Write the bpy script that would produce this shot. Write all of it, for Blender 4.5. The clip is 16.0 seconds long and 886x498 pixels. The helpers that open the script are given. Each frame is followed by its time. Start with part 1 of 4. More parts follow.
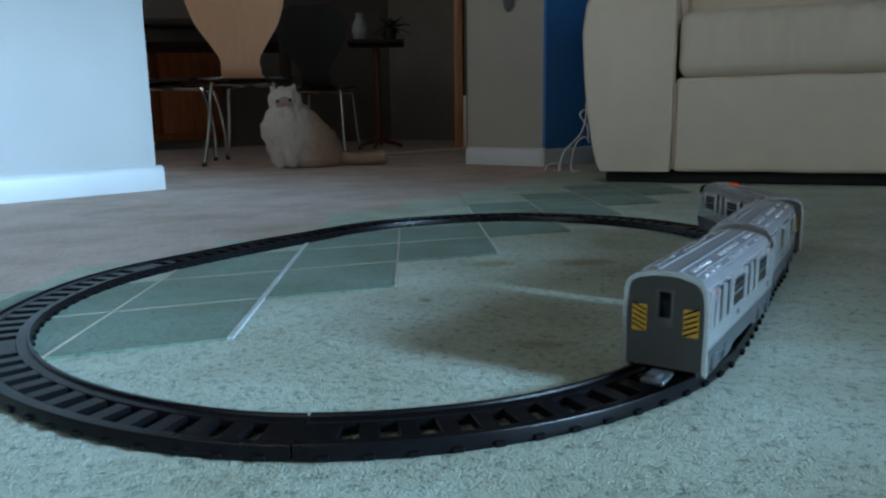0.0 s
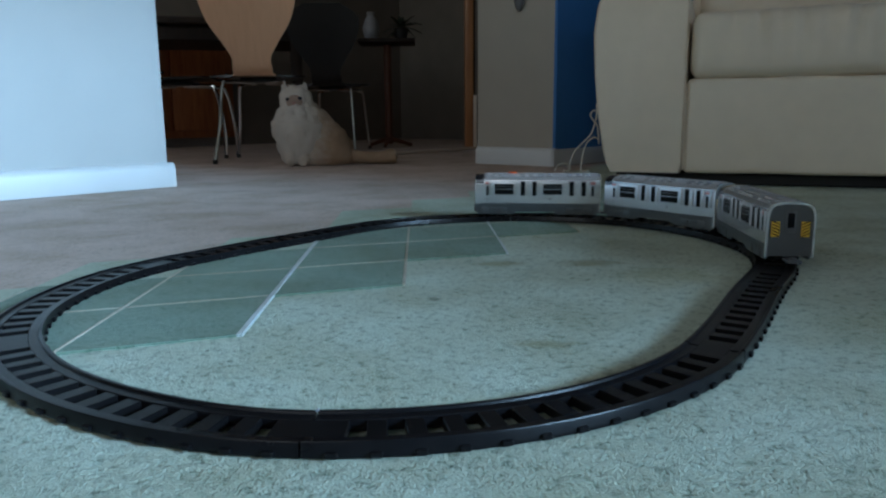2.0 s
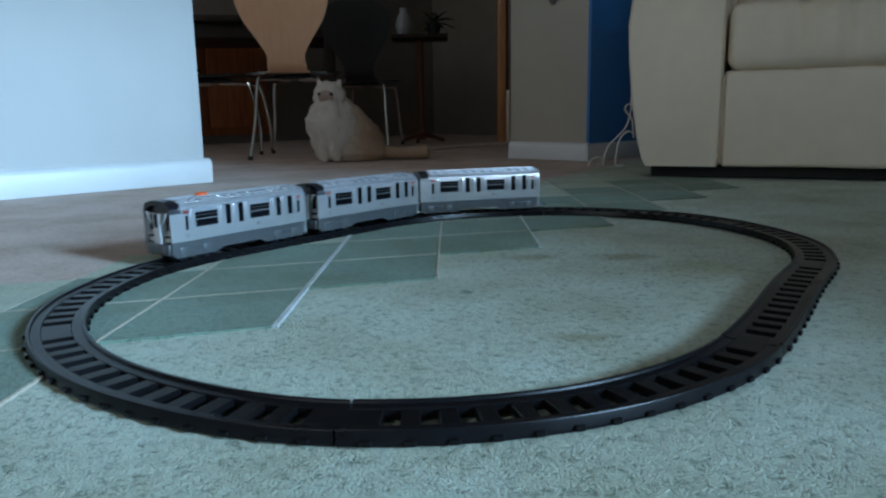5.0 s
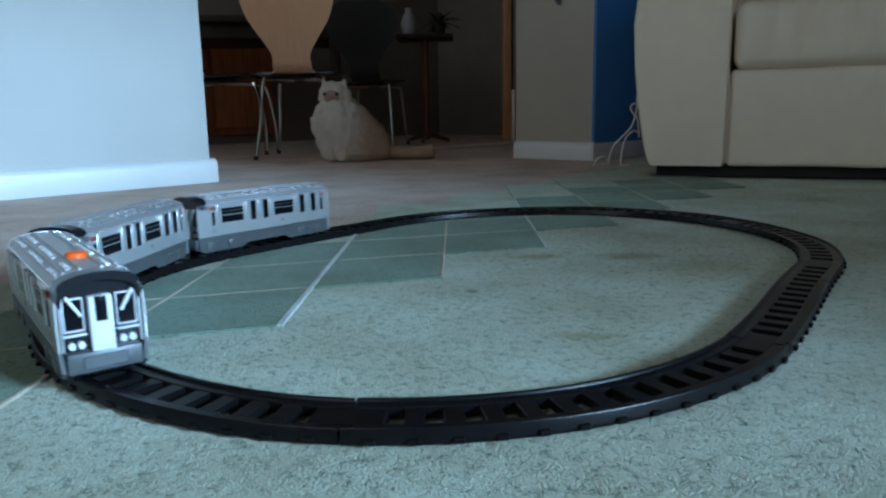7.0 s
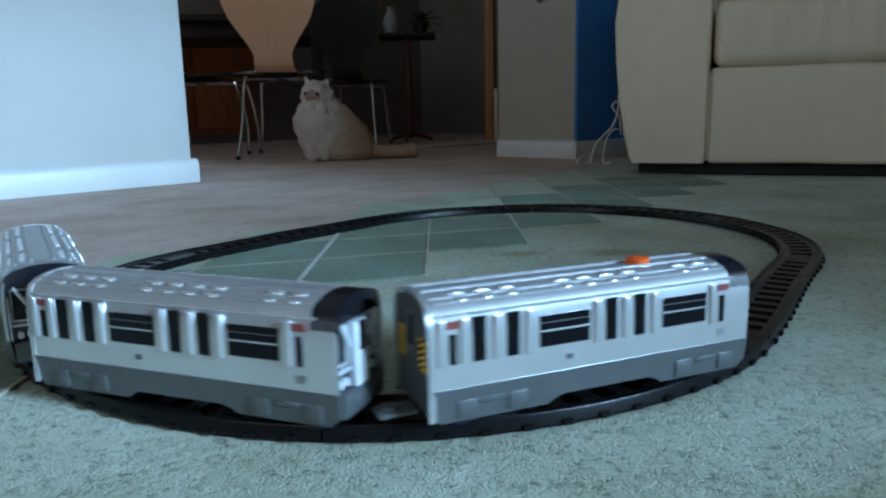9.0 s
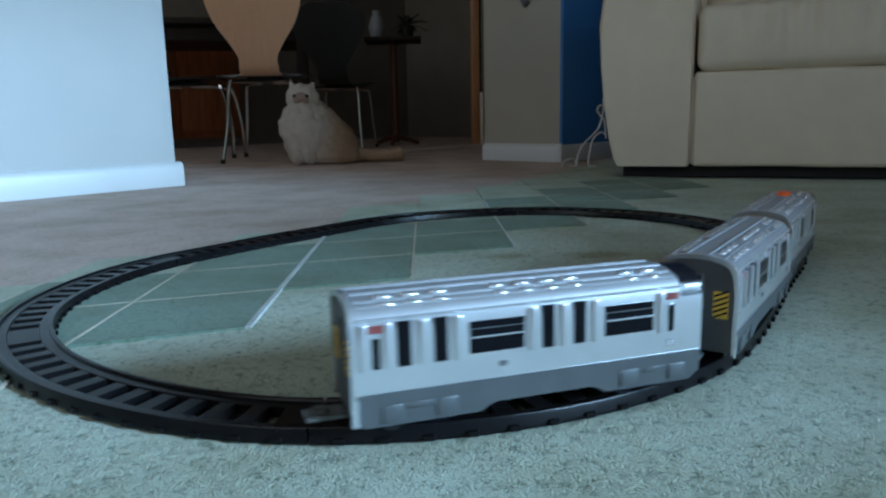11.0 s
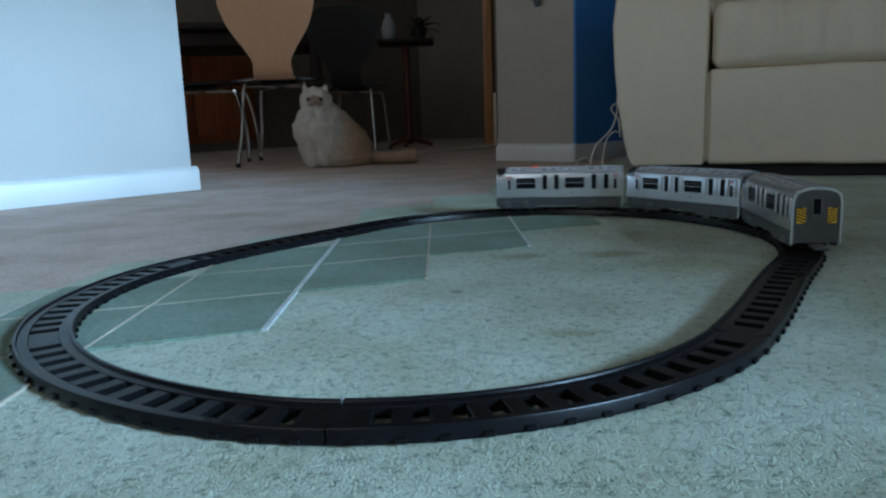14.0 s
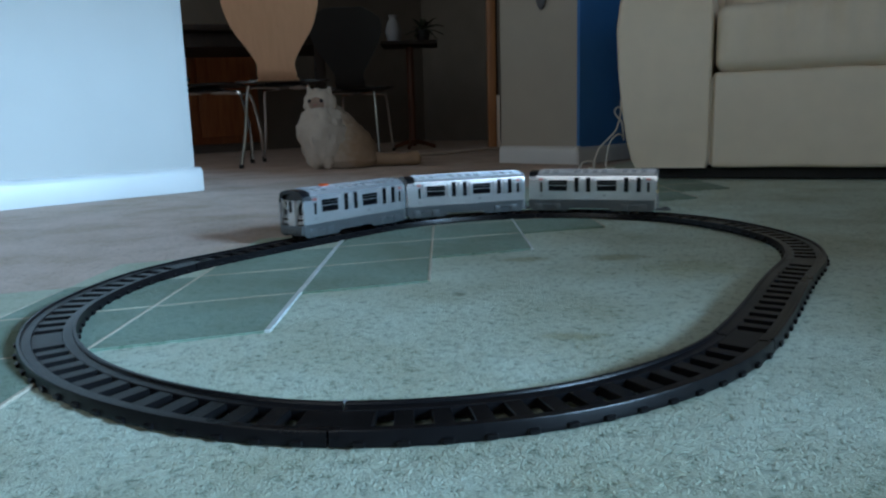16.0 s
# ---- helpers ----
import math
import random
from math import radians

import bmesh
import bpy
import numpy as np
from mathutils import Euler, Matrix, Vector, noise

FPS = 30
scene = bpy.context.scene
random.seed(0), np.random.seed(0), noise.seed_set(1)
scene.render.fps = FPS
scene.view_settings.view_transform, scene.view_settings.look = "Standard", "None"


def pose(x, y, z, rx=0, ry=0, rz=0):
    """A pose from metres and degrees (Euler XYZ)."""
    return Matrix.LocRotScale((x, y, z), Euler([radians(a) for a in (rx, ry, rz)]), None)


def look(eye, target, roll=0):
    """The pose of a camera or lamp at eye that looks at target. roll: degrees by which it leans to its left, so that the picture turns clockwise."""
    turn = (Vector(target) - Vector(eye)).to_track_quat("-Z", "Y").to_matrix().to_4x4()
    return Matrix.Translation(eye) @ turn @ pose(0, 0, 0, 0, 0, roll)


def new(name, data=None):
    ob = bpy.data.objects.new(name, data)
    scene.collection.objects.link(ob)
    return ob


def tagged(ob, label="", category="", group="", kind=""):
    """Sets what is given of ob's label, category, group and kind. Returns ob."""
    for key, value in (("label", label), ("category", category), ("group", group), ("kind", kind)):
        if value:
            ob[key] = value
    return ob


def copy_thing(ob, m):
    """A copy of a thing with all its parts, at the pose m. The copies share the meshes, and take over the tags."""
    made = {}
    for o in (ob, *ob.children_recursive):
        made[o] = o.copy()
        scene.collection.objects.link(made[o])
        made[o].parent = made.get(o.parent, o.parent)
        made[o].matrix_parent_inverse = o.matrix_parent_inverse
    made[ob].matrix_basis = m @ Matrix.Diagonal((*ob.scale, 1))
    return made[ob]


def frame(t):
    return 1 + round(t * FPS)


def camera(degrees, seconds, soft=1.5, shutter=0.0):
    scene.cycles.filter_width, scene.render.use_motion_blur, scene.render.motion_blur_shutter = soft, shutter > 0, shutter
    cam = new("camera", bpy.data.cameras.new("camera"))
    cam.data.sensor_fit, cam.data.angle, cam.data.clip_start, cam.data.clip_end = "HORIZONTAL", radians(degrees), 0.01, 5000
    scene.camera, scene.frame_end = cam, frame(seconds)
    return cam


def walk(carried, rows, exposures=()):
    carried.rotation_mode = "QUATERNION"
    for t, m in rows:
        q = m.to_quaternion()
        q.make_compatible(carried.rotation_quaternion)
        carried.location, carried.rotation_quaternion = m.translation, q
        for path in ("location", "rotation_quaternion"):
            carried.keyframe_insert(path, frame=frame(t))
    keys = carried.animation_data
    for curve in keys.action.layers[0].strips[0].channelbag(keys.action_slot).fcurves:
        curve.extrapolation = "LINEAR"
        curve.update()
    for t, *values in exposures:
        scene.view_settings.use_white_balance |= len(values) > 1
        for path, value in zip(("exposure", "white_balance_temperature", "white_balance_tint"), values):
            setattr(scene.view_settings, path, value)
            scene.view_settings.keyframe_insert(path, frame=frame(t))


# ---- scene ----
cam = camera(63.0, 16.0, soft=2.3, shutter=0.5)
# seconds, place in metres, pitch, roll and yaw in degrees
PATH = (
    (0, -0.0005, 0.0050, 0.1920, -10.30, 0.85, -2.66),
    (0.5, -0.0002, 0.0054, 0.1921, -10.26, 0.51, -2.75),
    (1, -0.0004, 0.0044, 0.1927, -10.31, 0.65, -2.68),
    (1.5, -0.0008, 0.0048, 0.1925, -10.22, 0.73, -2.18),
    (2, -0.0006, 0.0034, 0.1924, -10.35, 0.45, -1.87),
    (2.5, -0.0010, 0.0037, 0.1918, -10.54, 0.70, -0.81),
    (3, -0.0018, 0.0025, 0.1907, -10.84, 1.00, 0.22),
    (3.5, -0.0012, 0.0032, 0.1906, -10.74, 0.46, -0.23),
    (6, -0.0012, 0.0009, 0.1887, -10.63, 1.01, 1.25),
    (6.5, -0.0009, 0.0017, 0.1886, -10.65, 0.73, 1.10),
    (7, -0.0008, 0.0020, 0.1884, -10.63, 0.94, 1.07),
    (7.5, -0.0014, 0.0019, 0.1877, -10.72, 1.18, 1.18),
    (8, 0.0001, 0.0024, 0.1878, -10.68, 0.63, 0.78),
    (8.5, 0.0005, 0.0018, 0.1875, -10.68, 0.52, 0.19),
    (9, 0.0004, 0.0016, 0.1867, -10.72, 1.15, -0.24),
    (9.5, 0.0001, 0.0012, 0.1871, -10.59, 0.68, -0.90),
    (10, 0.0007, 0.0010, 0.1867, -10.32, 0.59, -1.38),
    (12.5, 0.0006, -0.0002, 0.1847, -10.67, 1.79, -0.89),
    (13, 0.0006, 0.0004, 0.1853, -10.36, 1.42, -0.79),
    (13.5, 0.0008, 0.0002, 0.1845, -10.36, 1.74, -0.79),
    (14, 0.0004, 0.0004, 0.1848, -10.31, 1.89, -0.30),
    (14.5, 0.0008, 0.0004, 0.1850, -10.25, 1.76, -0.34),
    (15, 0.0004, 0.0001, 0.1846, -10.22, 1.89, -0.32),
    (15.5, 0.0000, 0.0000, 0.1850, -10.20, 1.95, 0.00),
    (16, 0.0001, 0.0001, 0.1855, -10.15, 1.66, -0.04),
)
EXPOSURE = 0.74
walk(cam, [(t, pose(x, y, z, 90 + p, r, w)) for t, x, y, z, p, r, w in PATH],
     exposures=((0.0, EXPOSURE, 5150, 4), (16.0, EXPOSURE, 5150, 4)))

# ---- world and light ----
# the room is turned: u runs along the left wall, w across it towards the window
UA = 0.82
UD = Vector((math.cos(UA), math.sin(UA)))
WD = Vector((math.sin(UA), -math.cos(UA)))


def uw(u, w, z=0.0):
    p = UD * u + WD * w
    return Vector((p.x, p.y, z))


world = bpy.data.worlds.new("World")
scene.world = world
world.use_nodes = True
wn = world.node_tree.nodes
sky = wn.new("ShaderNodeTexSky")
sky.sky_type, sky.sun_disc = "NISHITA", False
sky.sun_elevation, sky.sun_rotation = radians(18), radians(122.7)
wn["Background"].inputs["Strength"].default_value = 0.10
world.node_tree.links.new(sky.outputs[0], wn["Background"].inputs["Color"])

sun = bpy.data.lights.new("hazy_sun", "SUN")
sun.energy, sun.angle, sun.color = 3.35, radians(12), (0.60, 0.83, 1.0)
so = new("hazy_sun", sun)
so.matrix_world = look(Vector((8.4, -5.4, 9.986 * math.tan(radians(18)))), (0, 0, 0))

WIN_U, WIN_W, WIN_Z = (0.3, 2.2), 2.75, (0.80, 2.30)
STEP_U, STEP_Z = 1.27, 1.35  # beyond STEP_U an unseen sill, added to shade the carpet's right, rises to STEP_Z
lamp = bpy.data.lights.new("window_daylight", "AREA")
lamp.shape, lamp.size, lamp.size_y = "RECTANGLE", WIN_U[1] - WIN_U[0], WIN_Z[1] - WIN_Z[0]
lamp.energy, lamp.color = 2.2, (0.72, 0.88, 1.0)
lo = new("window_daylight", lamp)
wc = uw(sum(WIN_U) / 2, WIN_W + 0.23, sum(WIN_Z) / 2)
lo.matrix_world = look(wc, wc - Vector((WD.x, WD.y, 0)))

# warm fill lamp in an unseen opening behind the camera, added for ambient light
FILL2_W, FILL2_U, FILL2_Z = (-0.6, 1.2), -2.2, (0.9, 2.1)
lamp2 = bpy.data.lights.new("rear_warm_fill", "AREA")
lamp2.shape, lamp2.size, lamp2.size_y = "RECTANGLE", FILL2_W[1] - FILL2_W[0], FILL2_Z[1] - FILL2_Z[0]
lamp2.energy, lamp2.color = 8.8, (1.0, 0.84, 0.62)
lo2 = new("rear_warm_fill", lamp2)
wc2 = uw(FILL2_U - 0.16, sum(FILL2_W) / 2, sum(FILL2_Z) / 2)
lo2.matrix_world = look(wc2, wc2 + Vector((UD.x, UD.y, 0)))

# fill lamp added to brighten the dining room, unseen behind the partition wall
FILL3_W, FILL3_U, FILL3_Z = (-4.2, -2.8), -0.6, (0.8, 2.1)
lamp3 = bpy.data.lights.new("dining_warm_fill", "AREA")
lamp3.shape, lamp3.size, lamp3.size_y = "RECTANGLE", FILL3_W[1] - FILL3_W[0], FILL3_Z[1] - FILL3_Z[0]
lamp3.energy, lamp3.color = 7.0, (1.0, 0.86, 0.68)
lo3 = new("dining_warm_fill", lamp3)
wc3 = uw(FILL3_U - 0.16, sum(FILL3_W) / 2, sum(FILL3_Z) / 2)
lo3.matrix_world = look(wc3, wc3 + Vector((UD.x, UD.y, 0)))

# ---- materials ----


def mat(name, base, rough=0.6, metal=0.0, var=0.12, scale=30.0, bump=0.0, bscale=200.0, spec=0.5, second=None, coat=0.0):
    """A surface whose colour wanders at two scales, with a fine relief."""
    m = bpy.data.materials.new(name)
    m.use_nodes = True
    nt = m.node_tree
    b = nt.nodes["Principled BSDF"]
    tc = nt.nodes.new("ShaderNodeTexCoord")
    n1 = nt.nodes.new("ShaderNodeTexNoise")
    n1.inputs["Scale"].default_value, n1.inputs["Detail"].default_value = scale, 5
    n2 = nt.nodes.new("ShaderNodeTexNoise")
    n2.inputs["Scale"].default_value, n2.inputs["Detail"].default_value = scale * 0.14, 3
    mx = nt.nodes.new("ShaderNodeMath")
    mx.operation = "MULTIPLY_ADD"
    nt.links.new(tc.outputs["Object"], n1.inputs["Vector"])
    nt.links.new(tc.outputs["Object"], n2.inputs["Vector"])
    nt.links.new(n1.outputs["Fac"], mx.inputs[0])
    mx.inputs[1].default_value = 0.5
    hm = nt.nodes.new("ShaderNodeMath")
    hm.operation = "MULTIPLY"
    hm.inputs[1].default_value = 0.5
    nt.links.new(n2.outputs["Fac"], hm.inputs[0])
    nt.links.new(hm.outputs[0], mx.inputs[2])
    cr = nt.nodes.new("ShaderNodeValToRGB")
    lo_c = [max(0.0, c * (1 - var)) for c in base]
    hi_c = [min(1.0, c * (1 + var)) for c in (second or base)]
    cr.color_ramp.elements[0].position, cr.color_ramp.elements[1].position = 0.32, 0.68
    cr.color_ramp.elements[0].color, cr.color_ramp.elements[1].color = (*lo_c, 1), (*hi_c, 1)
    nt.links.new(mx.outputs[0], cr.inputs[0])
    nt.links.new(cr.outputs[0], b.inputs["Base Color"])
    rr = nt.nodes.new("ShaderNodeMapRange")
    rr.inputs["To Min"].default_value, rr.inputs["To Max"].default_value = max(0.03, rough - 0.08), min(1, rough + 0.08)
    nt.links.new(n2.outputs["Fac"], rr.inputs["Value"])
    nt.links.new(rr.outputs[0], b.inputs["Roughness"])
    b.inputs["Metallic"].default_value = metal
    b.inputs["Specular IOR Level"].default_value = spec
    b.inputs["Coat Weight"].default_value = coat
    if bump:
        n3 = nt.nodes.new("ShaderNodeTexNoise")
        n3.inputs["Scale"].default_value, n3.inputs["Detail"].default_value = bscale, 4
        nt.links.new(tc.outputs["Object"], n3.inputs["Vector"])
        bp = nt.nodes.new("ShaderNodeBump")
        bp.inputs["Strength"].default_value, bp.inputs["Distance"].default_value = bump, 0.002
        nt.links.new(n3.outputs["Fac"], bp.inputs["Height"])
        nt.links.new(bp.outputs[0], b.inputs["Normal"])
    return m


def wood_mat(name, a, c, rough=0.45, stretch=(6, 6, 0.6), scale=6.0):
    m = bpy.data.materials.new(name)
    m.use_nodes = True
    nt = m.node_tree
    b = nt.nodes["Principled BSDF"]
    tc = nt.nodes.new("ShaderNodeTexCoord")
    mp = nt.nodes.new("ShaderNodeMapping")
    mp.inputs["Scale"].default_value = stretch
    n = nt.nodes.new("ShaderNodeTexNoise")
    n.inputs["Scale"].default_value, n.inputs["Detail"].default_value, n.inputs["Distortion"].default_value = scale, 6, 0.6
    cr = nt.nodes.new("ShaderNodeValToRGB")
    cr.color_ramp.elements[0].position, cr.color_ramp.elements[1].position = 0.3, 0.7
    cr.color_ramp.elements[0].color, cr.color_ramp.elements[1].color = (*a, 1), (*c, 1)
    nt.links.new(tc.outputs["Object"], mp.inputs["Vector"])
    nt.links.new(mp.outputs[0], n.inputs["Vector"])
    nt.links.new(n.outputs["Fac"], cr.inputs[0])
    nt.links.new(cr.outputs[0], b.inputs["Base Color"])
    b.inputs["Roughness"].default_value = rough
    return m


def carpet_mat(name, pairs, edge=None, stains=()):
    """Cut-pile carpet: flecks of two yarn colours, worn patches, fibres as relief.
    pairs: (dark fleck, main yarn) for one side, or for both sides of the edge line."""
    m = bpy.data.materials.new(name)
    m.use_nodes = True
    nt = m.node_tree
    L = nt.links.new
    b = nt.nodes["Principled BSDF"]
    tc = nt.nodes.new("ShaderNodeTexCoord")

    def noise_node(scale, detail=4, rough=0.6):
        n = nt.nodes.new("ShaderNodeTexNoise")
        n.inputs["Scale"].default_value, n.inputs["Detail"].default_value, n.inputs["Roughness"].default_value = scale, detail, rough
        L(tc.outputs["Object"], n.inputs["Vector"])
        return n

    fleck, worn, yarn, tuft = noise_node(200, 4, 0.8), noise_node(5.5, 5), noise_node(560, 2), noise_node(110, 3, 0.7)
    half = nt.nodes.new("ShaderNodeMath")
    half.operation, half.inputs[1].default_value = "MULTIPLY", 0.38
    L(tuft.outputs["Fac"], half.inputs[0])
    pile = nt.nodes.new("ShaderNodeMath")
    pile.operation, pile.inputs[1].default_value = "MULTIPLY_ADD", 0.62
    L(fleck.outputs["Fac"], pile.inputs[0])
    L(half.outputs[0], pile.inputs[2])
    outs = []
    for dark, main in pairs:
        cr = nt.nodes.new("ShaderNodeValToRGB")
        cr.color_ramp.elements[0].position, cr.color_ramp.elements[1].position = 0.36, 0.495
        cr.color_ramp.elements[0].color, cr.color_ramp.elements[1].color = (*dark, 1), (*main, 1)
        L(pile.outputs[0], cr.inputs[0])
        outs.append(cr.outputs[0])
    colour = outs[0]
    if len(outs) == 2:
        sp = nt.nodes.new("ShaderNodeSeparateXYZ")
        L(tc.outputs["Object"], sp.inputs[0])
        wob = noise_node(9, 3)
        nx, ny, d = edge
        ma = nt.nodes.new("ShaderNodeMath")
        ma.operation = "MULTIPLY"
        ma.inputs[1].default_value = nx
        L(sp.outputs["X"], ma.inputs[0])
        mb = nt.nodes.new("ShaderNodeMath")
        mb.operation = "MULTIPLY_ADD"
        mb.inputs[1].default_value = ny
        L(sp.outputs["Y"], mb.inputs[0])
        L(ma.outputs[0], mb.inputs[2])
        mc = nt.nodes.new("ShaderNodeMath")
        mc.operation = "MULTIPLY_ADD"
        mc.inputs[1].default_value = 0.06
        L(wob.outputs["Fac"], mc.inputs[0])
        L(mb.outputs[0], mc.inputs[2])
        mr = nt.nodes.new("ShaderNodeMapRange")
        mr.inputs["From Min"].default_value, mr.inputs["From Max"].default_value = d - 0.025 + 0.03, d + 0.025 + 0.03
        L(mc.outputs[0], mr.inputs["Value"])
        mix = nt.nodes.new("ShaderNodeMix")
        mix.data_type = "RGBA"
        L(mr.outputs[0], mix.inputs["Factor"])
        L(outs[0], mix.inputs["A"])
        L(outs[1], mix.inputs["B"])
        colour = mix.outputs["Result"]
    mul = nt.nodes.new("ShaderNodeMix")
    mul.data_type, mul.blend_type = "RGBA", "MULTIPLY"
    mul.inputs["Factor"].default_value = 1.0
    wr = nt.nodes.new("ShaderNodeValToRGB")
    wr.color_ramp.elements[0].position, wr.color_ramp.elements[1].position = 0.3, 0.6
    wr.color_ramp.elements[0].color, wr.color_ramp.elements[1].color = (0.70, 0.66, 0.55, 1), (1, 1, 1, 1)
    L(worn.outputs["Fac"], wr.inputs[0])
    L(colour, mul.inputs["A"])
    L(wr.outputs[0], mul.inputs["B"])
    colour = mul.outputs["Result"]
    for sx, sy, rx, ry, tone in stains:
        mp = nt.nodes.new("ShaderNodeMapping")
        mp.inputs["Location"].default_value = (-sx / rx, -sy / ry, 0)
        mp.inputs["Scale"].default_value = (1 / rx, 1 / ry, 0)
        L(tc.outputs["Object"], mp.inputs["Vector"])
        ragged = noise_node(22, 4)
        off = nt.nodes.new("ShaderNodeVectorMath")
        off.operation, off.inputs[1].default_value = "MULTIPLY_ADD", (1.1, 1.1, 0)
        off.inputs[2].default_value = (-0.55, -0.55, 0)
        L(ragged.outputs["Color"], off.inputs[0])
        shift = nt.nodes.new("ShaderNodeVectorMath")
        L(mp.outputs[0], shift.inputs[0])
        L(off.outputs[0], shift.inputs[1])
        far = nt.nodes.new("ShaderNodeVectorMath")
        far.operation = "LENGTH"
        L(shift.outputs[0], far.inputs[0])
        fade = nt.nodes.new("ShaderNodeMapRange")
        fade.interpolation_type = "SMOOTHSTEP"
        fade.inputs["From Min"].default_value, fade.inputs["From Max"].default_value = 0.15, 1.1
        fade.inputs["To Min"].default_value, fade.inputs["To Max"].default_value = 1.0, 0.0
        L(far.outputs["Value"], fade.inputs["Value"])
        soil = nt.nodes.new("ShaderNodeMix")
        soil.data_type, soil.blend_type = "RGBA", "MULTIPLY"
        soil.inputs["B"].default_value = (*tone, 1)
        L(fade.outputs[0], soil.inputs["Factor"])
        L(colour, soil.inputs["A"])
        colour = soil.outputs["Result"]
    L(colour, b.inputs["Base Color"])
    b.inputs["Roughness"].default_value = 0.95
    b.inputs["Specular IOR Level"].default_value = 0.1
    b.inputs["Sheen Weight"].default_value = 0.15
    bp = nt.nodes.new("ShaderNodeBump")
    bp.inputs["Strength"].default_value, bp.inputs["Distance"].default_value = 1.0, 0.0045
    add = nt.nodes.new("ShaderNodeMath")
    add.operation, add.inputs[1].default_value = "MULTIPLY_ADD", 0.35
    L(yarn.outputs["Fac"], add.inputs[0])
    L(pile.outputs[0], add.inputs[2])
    L(add.outputs[0], bp.inputs["Height"])
    L(bp.outputs[0], b.inputs["Normal"])
    return m


# the tiled band crosses the carpet; its edge line: nx * x + ny * y = d, green where larger
EDGE = (0.88, -0.475, -0.74)
# soiled places on the carpet: x, y, reach along x and y, tone
STAINS = ((0.225, 0.945, 0.055, 0.035, (0.62, 0.55, 0.42)), (0.105, 0.95, 0.045, 0.03, (0.68, 0.62, 0.48)), (0.014, 0.765, 0.010, 0.012, (0.45, 0.45, 0.40)),
          (0.103, 0.602, 0.035, 0.018, (0.74, 0.68, 0.55)), (0.30, 0.86, 0.09, 0.07, (0.86, 0.82, 0.70)))
M_CARPET = carpet_mat("carpet", (((0.36, 0.28, 0.23), (0.60, 0.47, 0.40)), ((0.20, 0.245, 0.18), (0.57, 0.63, 0.52))), EDGE, STAINS)
M_TILE = carpet_mat("green_inlay", (((0.10, 0.165, 0.115), (0.225, 0.305, 0.238)),))
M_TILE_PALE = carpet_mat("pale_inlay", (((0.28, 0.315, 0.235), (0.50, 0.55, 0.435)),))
M_LINE = carpet_mat("cream_joint_yarn", (((0.37, 0.34, 0.26), (0.55, 0.49, 0.39)),))
M_LINE_COOL = carpet_mat("white_joint_yarn", (((0.42, 0.45, 0.45), (0.66, 0.70, 0.72)),))
M_WALL = mat("painted_wall", (0.46, 0.46, 0.445), 0.75, var=0.03, scale=8, bump=0.12, bscale=300)
M_WALL_GREY = mat("grey_wall", (0.37, 0.335, 0.28), 0.8, var=0.05, scale=8, bump=0.12, bscale=300)
M_BLUE = mat("blue_wall", (0.05, 0.16, 0.42), 0.7, var=0.08, scale=9, bump=0.12, bscale=300)
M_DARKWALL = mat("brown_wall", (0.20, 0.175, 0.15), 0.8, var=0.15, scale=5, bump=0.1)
M_SKIRT = mat("gloss_white_paint", (0.60, 0.60, 0.595), 0.35, var=0.03, scale=10)
M_CEIL = mat("ceiling_paint", (0.8, 0.8, 0.79), 0.85, var=0.03, scale=6, bump=0.1, bscale=150)
M_LEATHER = mat("cream_leather", (0.82, 0.71, 0.56), 0.45, var=0.06, scale=14, bump=0.25, bscale=420)
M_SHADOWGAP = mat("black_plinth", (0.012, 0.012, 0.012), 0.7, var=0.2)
M_TRACK = mat("black_plastic", (0.0065, 0.0060, 0.0066), 0.33, var=0.25, scale=60, bump=0.06, bscale=900, spec=0.17)
M_TRACK_EDGE = mat("worn_black_plastic", (0.0065, 0.0060, 0.0070), 0.30, var=0.3, scale=80, bump=0.08, bscale=900, spec=0.20)
M_SILVER = mat("silver_plastic", (0.75, 0.76, 0.79), 0.25, metal=0.70, var=0.05, scale=60, spec=0.6)
M_ROOF = mat("roof_silver", (0.48, 0.48, 0.50), 0.44, metal=0.65, var=0.08, scale=70, spec=0.6)
M_SKIRTING_GREY = mat("grey_plastic", (0.13, 0.137, 0.143), 0.42, metal=0.4, var=0.1, scale=60)
# grey of the recessed rear panel, with the shade on it mixed in
M_REAR = mat("shaded_rear_plastic", (0.075, 0.076, 0.078), 0.5, var=0.12, scale=60)
M_DKGREY = mat("dark_grey_plastic", (0.10, 0.10, 0.105), 0.5, var=0.1, scale=60)
M_BLACK = mat("black_gloss", (0.010, 0.010, 0.014), 0.22, var=0.2, scale=60)
M_WINDOW = mat("smoked_window", (0.004, 0.004, 0.007), 0.2, var=0.2, scale=40, spec=0.25)
M_YELLOW = mat("yellow_sticker", (0.75, 0.46, 0.02), 0.45, var=0.08, scale=60)
M_ORANGE = mat("orange_button", (0.85, 0.13, 0.01), 0.35, var=0.06, scale=60)
M_RED = mat("red_sign", (0.20, 0.05, 0.045), 0.4, var=0.2, scale=300)
M_WHITE = mat("white_plastic", (0.78, 0.80, 0.84), 0.35, var=0.03, scale=50)
M_CHROME = mat("chrome", (0.75, 0.76, 0.78), 0.12, metal=1.0, var=0.05, scale=20)
M_BEECH = wood_mat("beech_ply", (0.74, 0.46, 0.28), (0.79, 0.505, 0.315), 0.4, (9, 9, 0.7), 5)
M_BLACKPLY = mat("black_lacquer", (0.012, 0.011, 0.011), 0.35, var=0.2, scale=20)
